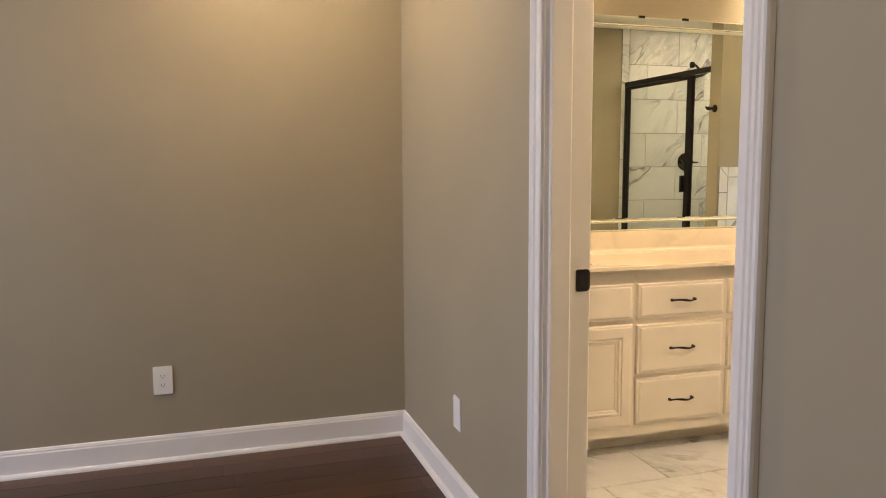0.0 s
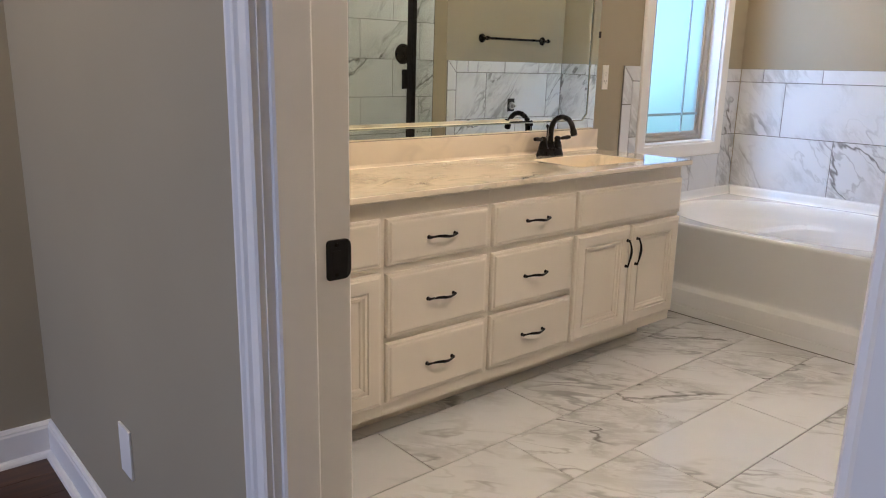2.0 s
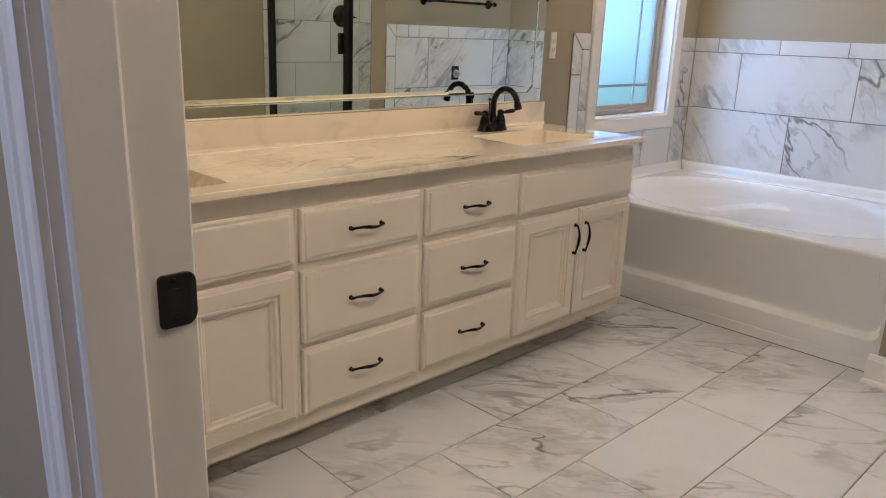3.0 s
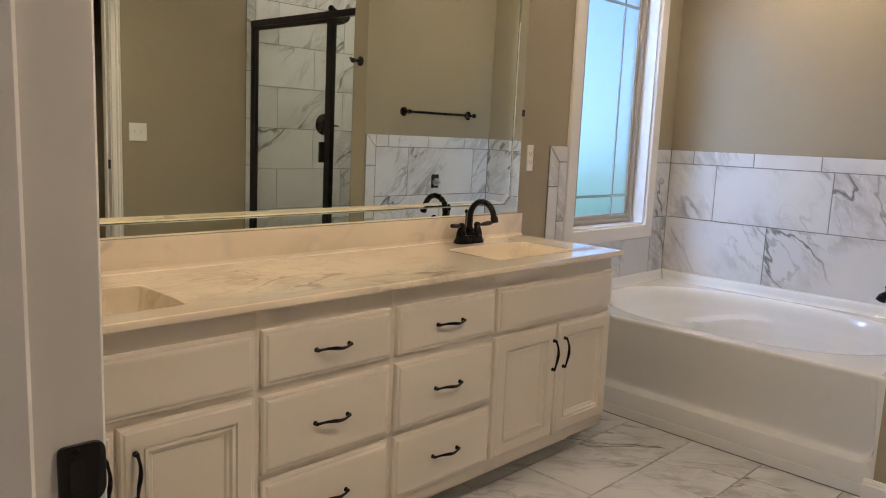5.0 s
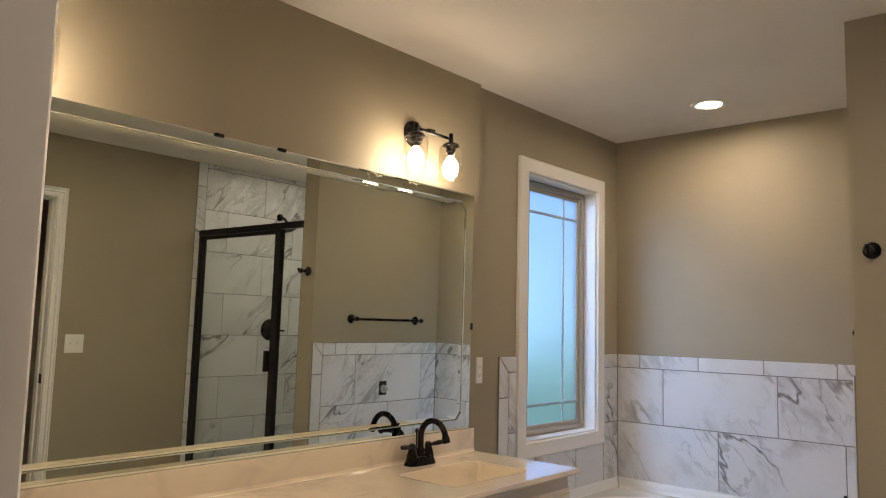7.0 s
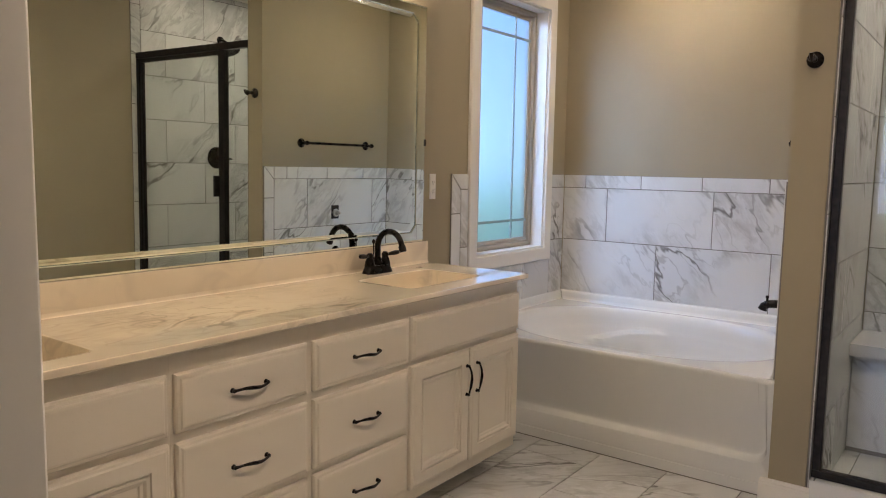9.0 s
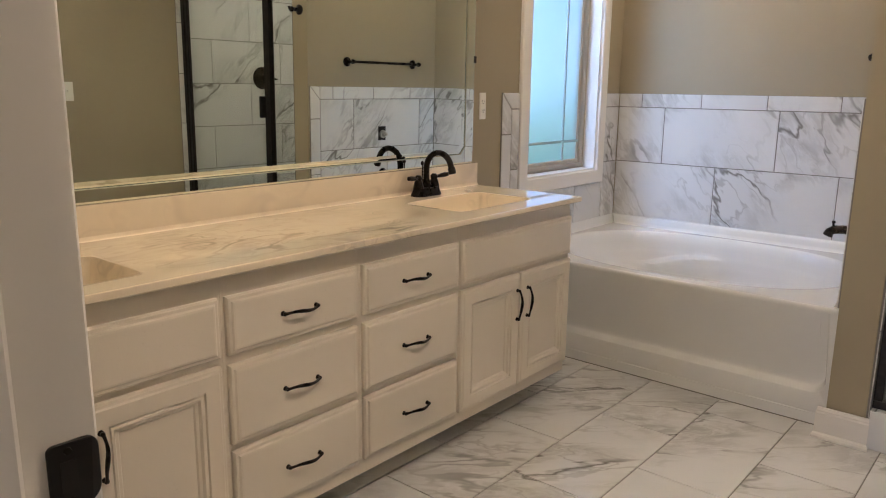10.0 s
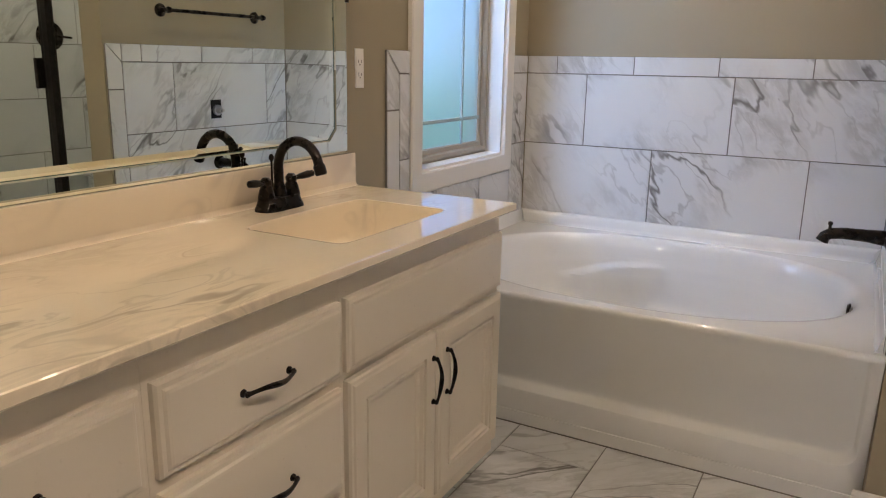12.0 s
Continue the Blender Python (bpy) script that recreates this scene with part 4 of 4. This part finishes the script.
wall_plate("wall_outlet", "white duplex outlet on bedroom wall", "outlet", facing(0.346, YBED, 0.356, "-y"), 0.078, 0.122, 0, 2)
wall_plate("wall_plate", "white blank cover plate beside the doorway", "cover plate", facing(XW, 2.838, 0.346, "-x"), 0.075, 0.122, 0, 0)
wall_plate("wall_outlet", "white outlet beside the mirror", "outlet", facing(4.020, YWIN, 1.188, "-y"), 0.044, 0.118, 0, 2)
wall_plate("light_switch", "white double toggle light switch beside closet door", "light switch", facing(3.395, YS, 1.178, "+y"), 0.118, 0.118, 2, 0)

strike = thing("strike_plate", "black metal strike plate on the door jamb", "strike plate")
bm = bmesh.new()
outline = []
for cx, cz, a0, r in ((1.517, 0.914, 180, 0.006), (1.542, 0.922, 270, 0.014), (1.542, 0.956, 0, 0.014), (1.517, 0.964, 90, 0.006)):
    outline += [(cx + r * math.cos(radians(a0 + 90 * k / 5)), cz + r * math.sin(radians(a0 + 90 * k / 5))) for k in range(6)]
levels = ((1.0, 0.001), (1.0, -0.0018), (0.97, -0.0027))
loops = [[bm.verts.new((1.527 + (x - 1.527) * f, DY1 + d + (0.003 * max(0.0, (x - 1.543) / 0.013) ** 2), 0.939 + (z - 0.939) * f)) for x, z in outline] for f, d in levels]
for a, b in zip(loops, loops[1:]):
    for k in range(len(a)):
        bm.faces.new((a[k], a[(k + 1) % len(a)], b[(k + 1) % len(a)], b[k]))
bm.faces.new(loops[-1])
part("plate", bm, metal_dark("strike_black", (0.006, 0.0052, 0.005), 0.42, 0.3), strike)
# no hole is cut: a dark box carries the shade of the latch hole
part("hole", boxes((1.521, 1.535, DY1 - 0.0032, DY1 - 0.002, 0.925, 0.953)), OPENING_SHADE, strike)
for z in (0.916, 0.962):
    bm = bmesh.new()
    turned(bm, (1.528, DY1 - 0.0022, z), [(0.0035, 0.0), (0.0032, 0.001), (0.0, 0.0013)], "-y", 10)
    part("screw", bm, BRONZE, strike, "", True)
part("closet_strike", boxes((SX1 - 0.0195, SX1 - 0.0155, YS - 0.045, YS - 0.010, 0.93, 0.99), bevel=0.001), BLACK, bpy.data.objects["door_2"], "black strike plate")

# ---- tiles and planks ----
cache = {}


def slab_mesh(name, w, h, t, mat, ch=0.0012):
    """A tile or plank: flat top with an eased edge, its top in local z = 0."""
    key = (name, round(w, 3), round(h, 3))
    if key not in cache:
        v, f = [], []
        for z, i in ((-t, 0), (-ch, 0), (0, ch)):
            v += [(-w / 2 + i, -h / 2 + i, z), (w / 2 - i, -h / 2 + i, z), (w / 2 - i, h / 2 - i, z), (-w / 2 + i, h / 2 - i, z)]
        for r in (0, 4):
            f += [(r + k, r + (k + 1) % 4, r + 4 + (k + 1) % 4, r + 4 + k) for k in range(4)]
        f.append((8, 9, 10, 11))
        me = bpy.data.meshes.new(name)
        me.from_pydata(v, [], f)
        me.materials.append(mat)
        cache[key] = me
    return cache[key]


def lay(parent, base, u0, u1, v0, v1, mat=TILE, name="tile", t=0.008, gap=0.0042):
    """One piece on the plane of base (local x, y; z outwards)."""
    w, h = u1 - u0 - gap, v1 - v0 - gap
    if w < 0.008 or h < 0.008:
        return
    ob = new(name, slab_mesh(name, w, h, t, mat))
    ob.parent = parent
    lift = random.uniform(-0.0004, 0.0004)
    ob.matrix_basis = base @ Matrix.Translation(((u0 + u1) / 2, (v0 + v1) / 2, lift))


def poly(parent, base, pts, mat=TILE, t=0.008, gap=0.0016):
    """A cut piece with straight sides, given by its corners."""
    c = sum((Vector((*p, 0)) for p in pts), Vector()) / len(pts)
    v = []
    for z, i in ((-t, gap), (-0.001, gap), (0, gap + 0.001)):
        for p in pts:
            d = Vector((*p, 0)) - c
            q = d * (1 - 2.2 * i / d.length)
            v.append((q.x, q.y, z))
    k = len(pts)
    f = [(r + j, r + (j + 1) % k, r + k + (j + 1) % k, r + k + j) for r in (0, k) for j in range(k)]
    f.append(tuple(range(2 * k, 3 * k)))
    me = bpy.data.meshes.new("tile")
    me.from_pydata(v, [], f)
    me.materials.append(mat)
    ob = new("tile", me)
    ob.parent = parent
    ob.matrix_basis = base @ Matrix.Translation(c)


def bond(parent, base, u0, u1, rows, pitch, **kw):
    """Rows of (v0, v1, one joint's u)."""
    for v0, v1, j in rows:
        k = math.floor((u0 - j) / pitch)
        a = j + k * pitch
        while a < u1:
            lo, hi = max(a, u0), min(a + pitch, u1)
            if hi - lo > 0.012:
                lay(parent, base, lo, hi, v0, v1, **kw)
            a += pitch


# bathroom floor: half bond, long side along x
FLOOR = Matrix()
ROW, LEN = 0.306, 0.607
rows = [(2.788 + ROW * i, 2.788 + ROW * (i + 1), 2.907 if i % 2 == 0 else 2.609) for i in range(-8, 3)]
rows = [(max(a, YS), min(b, YM), j) for a, b, j in rows if b > YS + 0.02 and a < YM - 0.02]
bond(floor_bath, FLOOR, XE - 0.02, PX + 0.11, [r for r in rows if r[1] <= PS], LEN, gap=0.0036, t=0.004)
bond(floor_bath, FLOOR, XE - 0.02, 4.345, [r for r in rows if r[1] > PS], LEN, gap=0.0036, t=0.004)
bond(floor_bath, FLOOR, 4.31, XB, [(YS + 0.3 * i, min(YS + 0.3 * (i + 1), PS), 4.4 + 0.15 * (i % 2)) for i in range(5)], 0.3, gap=0.0036, t=0.004)

BZ0, BZ1, BP = 1.171, 1.248, 0.345


def backing(parent, base, u0, u1, v0, v1):
    bm = bmesh.new()
    box(bm, u0 + 0.001, u1 - 0.001, v0 + 0.001, v1 - 0.001, -0.0095, -0.0035)
    ob = part("grout_bed", bm, GROUT, parent)
    ob.matrix_basis = base


# east wall over the tub (local x runs along -y)
EAST = facing(XB - 0.010, 0, 0, "-x")
backing(wall_east, EAST, -3.56, -PN, 0.50, BZ1)
bond(wall_east, EAST, -3.562, -PN - 0.010, [(0.50, 0.860, -2.972), (0.860, BZ0, -3.280)], 0.614)
bond(wall_east, EAST, -3.562, -PN - 0.010, [(BZ0, BZ1, -3.421)], BP)
# partition, tub side (local x runs along -x)
TUBS = facing(0, PN + 0.010, 0, "+y")
backing(partition, TUBS, -XB + 0.011, -4.207, 0.50, BZ1)
bond(partition, TUBS, -XB + 0.011, -4.283, [(0.50, 0.860, -4.860), (0.860, BZ0, -4.556)], 0.614)
bond(partition, TUBS, -XB + 0.011, -4.283, [(BZ0, BZ1, -4.385)], BP)
poly(partition, TUBS, [(-4.283, BZ1), (-4.283, BZ0), (-4.207, BZ1)])
poly(partition, TUBS, [(-4.207, BZ1), (-4.283, BZ0), (-4.283, 1.055), (-4.207, 1.055)])
bond(partition, TUBS @ pose(0, 0, 0, 0, 0, 90), 0.50, 1.055, [(4.207, 4.283, 0.72)], 0.345)
# window wall
WINB = facing(0, YWIN - 0.010, 0, "-y")
c0, c1 = WX0 - 0.0745, WX1 + 0.0745
backing(wall_window, WINB, 4.168, c0, 0.30, BZ1)
backing(wall_window, WINB, c1, XB - 0.011, 0.50, BZ1)
backing(wall_window, WINB, c0, c1, 0.50, WZ0 - 0.0745)
poly(wall_window, WINB, [(4.168, BZ1), (4.244, BZ0), (c0, BZ0), (c0, BZ1)])
poly(wall_window, WINB, [(4.168, BZ1), (4.168, 1.052), (4.244, 1.052), (4.244, BZ0)])
for a, b in ((0.708, 1.052), (0.364, 0.708)):
    lay(wall_window, WINB, 4.168, 4.244, a, b)
lay(wall_window, WINB, 4.244, c0, 0.882, BZ0)
lay(wall_window, WINB, 4.244, c0, 0.50, 0.882)
lay(wall_window, WINB, c0, 4.860, 0.50, WZ0 - 0.0745)
lay(wall_window, WINB, 4.860, c1, 0.50, WZ0 - 0.0745)
for a, b in ((0.50, 0.860), (0.860, BZ0), (BZ0, BZ1)):
    lay(wall_window, WINB, c1, XB - 0.011, a, b)
# shower walls, to the ceiling
SH = facing(0, YS + 0.010, 0, "+y")
backing(wall_south, SH, -XB + 0.011, -4.195, 0.0, CEIL)
srows = [(0.31 * i, min(0.31 * (i + 1), CEIL), -4.795 if i % 2 else -4.465) for i in range(9)]
bond(wall_south, SH, -XB + 0.011, -4.270, srows, 0.614)
bond(wall_south, SH @ pose(0, 0, 0, 0, 0, 90), 0.0, CEIL, [(4.195, 4.270, 0.27)], 0.345)
NS = facing(0, PS - 0.010, 0, "-y")
backing(partition, NS, 4.205, XB - 0.011, 0.0, CEIL)
bond(partition, NS, 4.262, XB - 0.011, [(a, b, 4.70 + 0.307 * (i % 2)) for i, (a, b, j) in enumerate(srows)], 0.614)
bond(partition, NS @ pose(0, 0, 0, 0, 0, 90), 0.0, CEIL, [(-4.262, -4.205, 0.1)], 0.345)
ES = facing(XB - 0.010, 0, 0, "-x")
backing(wall_east, ES, -PS + 0.011, -YS - 0.011, 0.0, CEIL)
bond(wall_east, ES, -PS + 0.011, -YS - 0.011, [(a, b, -1.5 + 0.307 * (i % 2)) for i, (a, b, j) in enumerate(srows)], 0.614)
# curb and bench
curb = tagged(new("shower_curb"), "tiled shower curb in white marble-look tile", "curb", "", "structure")
part("core", boxes((4.203, 4.312, YS + 0.011, PS - 0.011, 0.0, 0.141)), GROUT, curb)
bond(curb, facing(4.1955, 0, 0, "-x"), -PS + 0.011, -YS - 0.011, [(0.0, 0.149, -1.60)], 0.604)
bond(curb, Matrix.Translation((0, 0, 0.1495)) @ pose(0, 0, 0, 0, 0, 90), YS + 0.011, PS - 0.011, [(-4.316, -4.1955, 1.30)], 0.604)
bench = tagged(new("shower_bench"), "tiled shower bench in white marble-look tile", "bench", "", "structure")
part("core", boxes((5.07, XB - 0.02, YS + 0.012, PS - 0.012, 0.0, 0.470)), GROUT, bench)
bond(bench, facing(5.062, 0, 0, "-x"), -PS + 0.011, -YS - 0.011, [(0.02, 0.468, -1.5)], 0.614)
part("seat_slab", boxes((4.945, XB - 0.012, YS + 0.012, PS - 0.012, 0.474, 0.530), bevel=0.004), TILE, bench, "white marble-look seat slab")
# bedroom planks along x
PW = 0.127
y = YBED - 0.002
while y > 0.6:
    j = -2.7 + random.uniform(0.0, 1.2)
    a = -2.7
    while a < XW + 0.05:
        b = min(j, XW + 0.05)
        if b - a > 0.03:
            lay(floor_bed, FLOOR, a, b, y - PW, y, WOOD, "plank", 0.003, 0.0016)
        a, j = b, b + random.choice((0.9, 1.2, 1.5))
    y -= PW
part("plank_field", boxes((-2.7, XW + 0.05, -2.3, y, -0.003, 0.0)), WOOD, floor_bed)
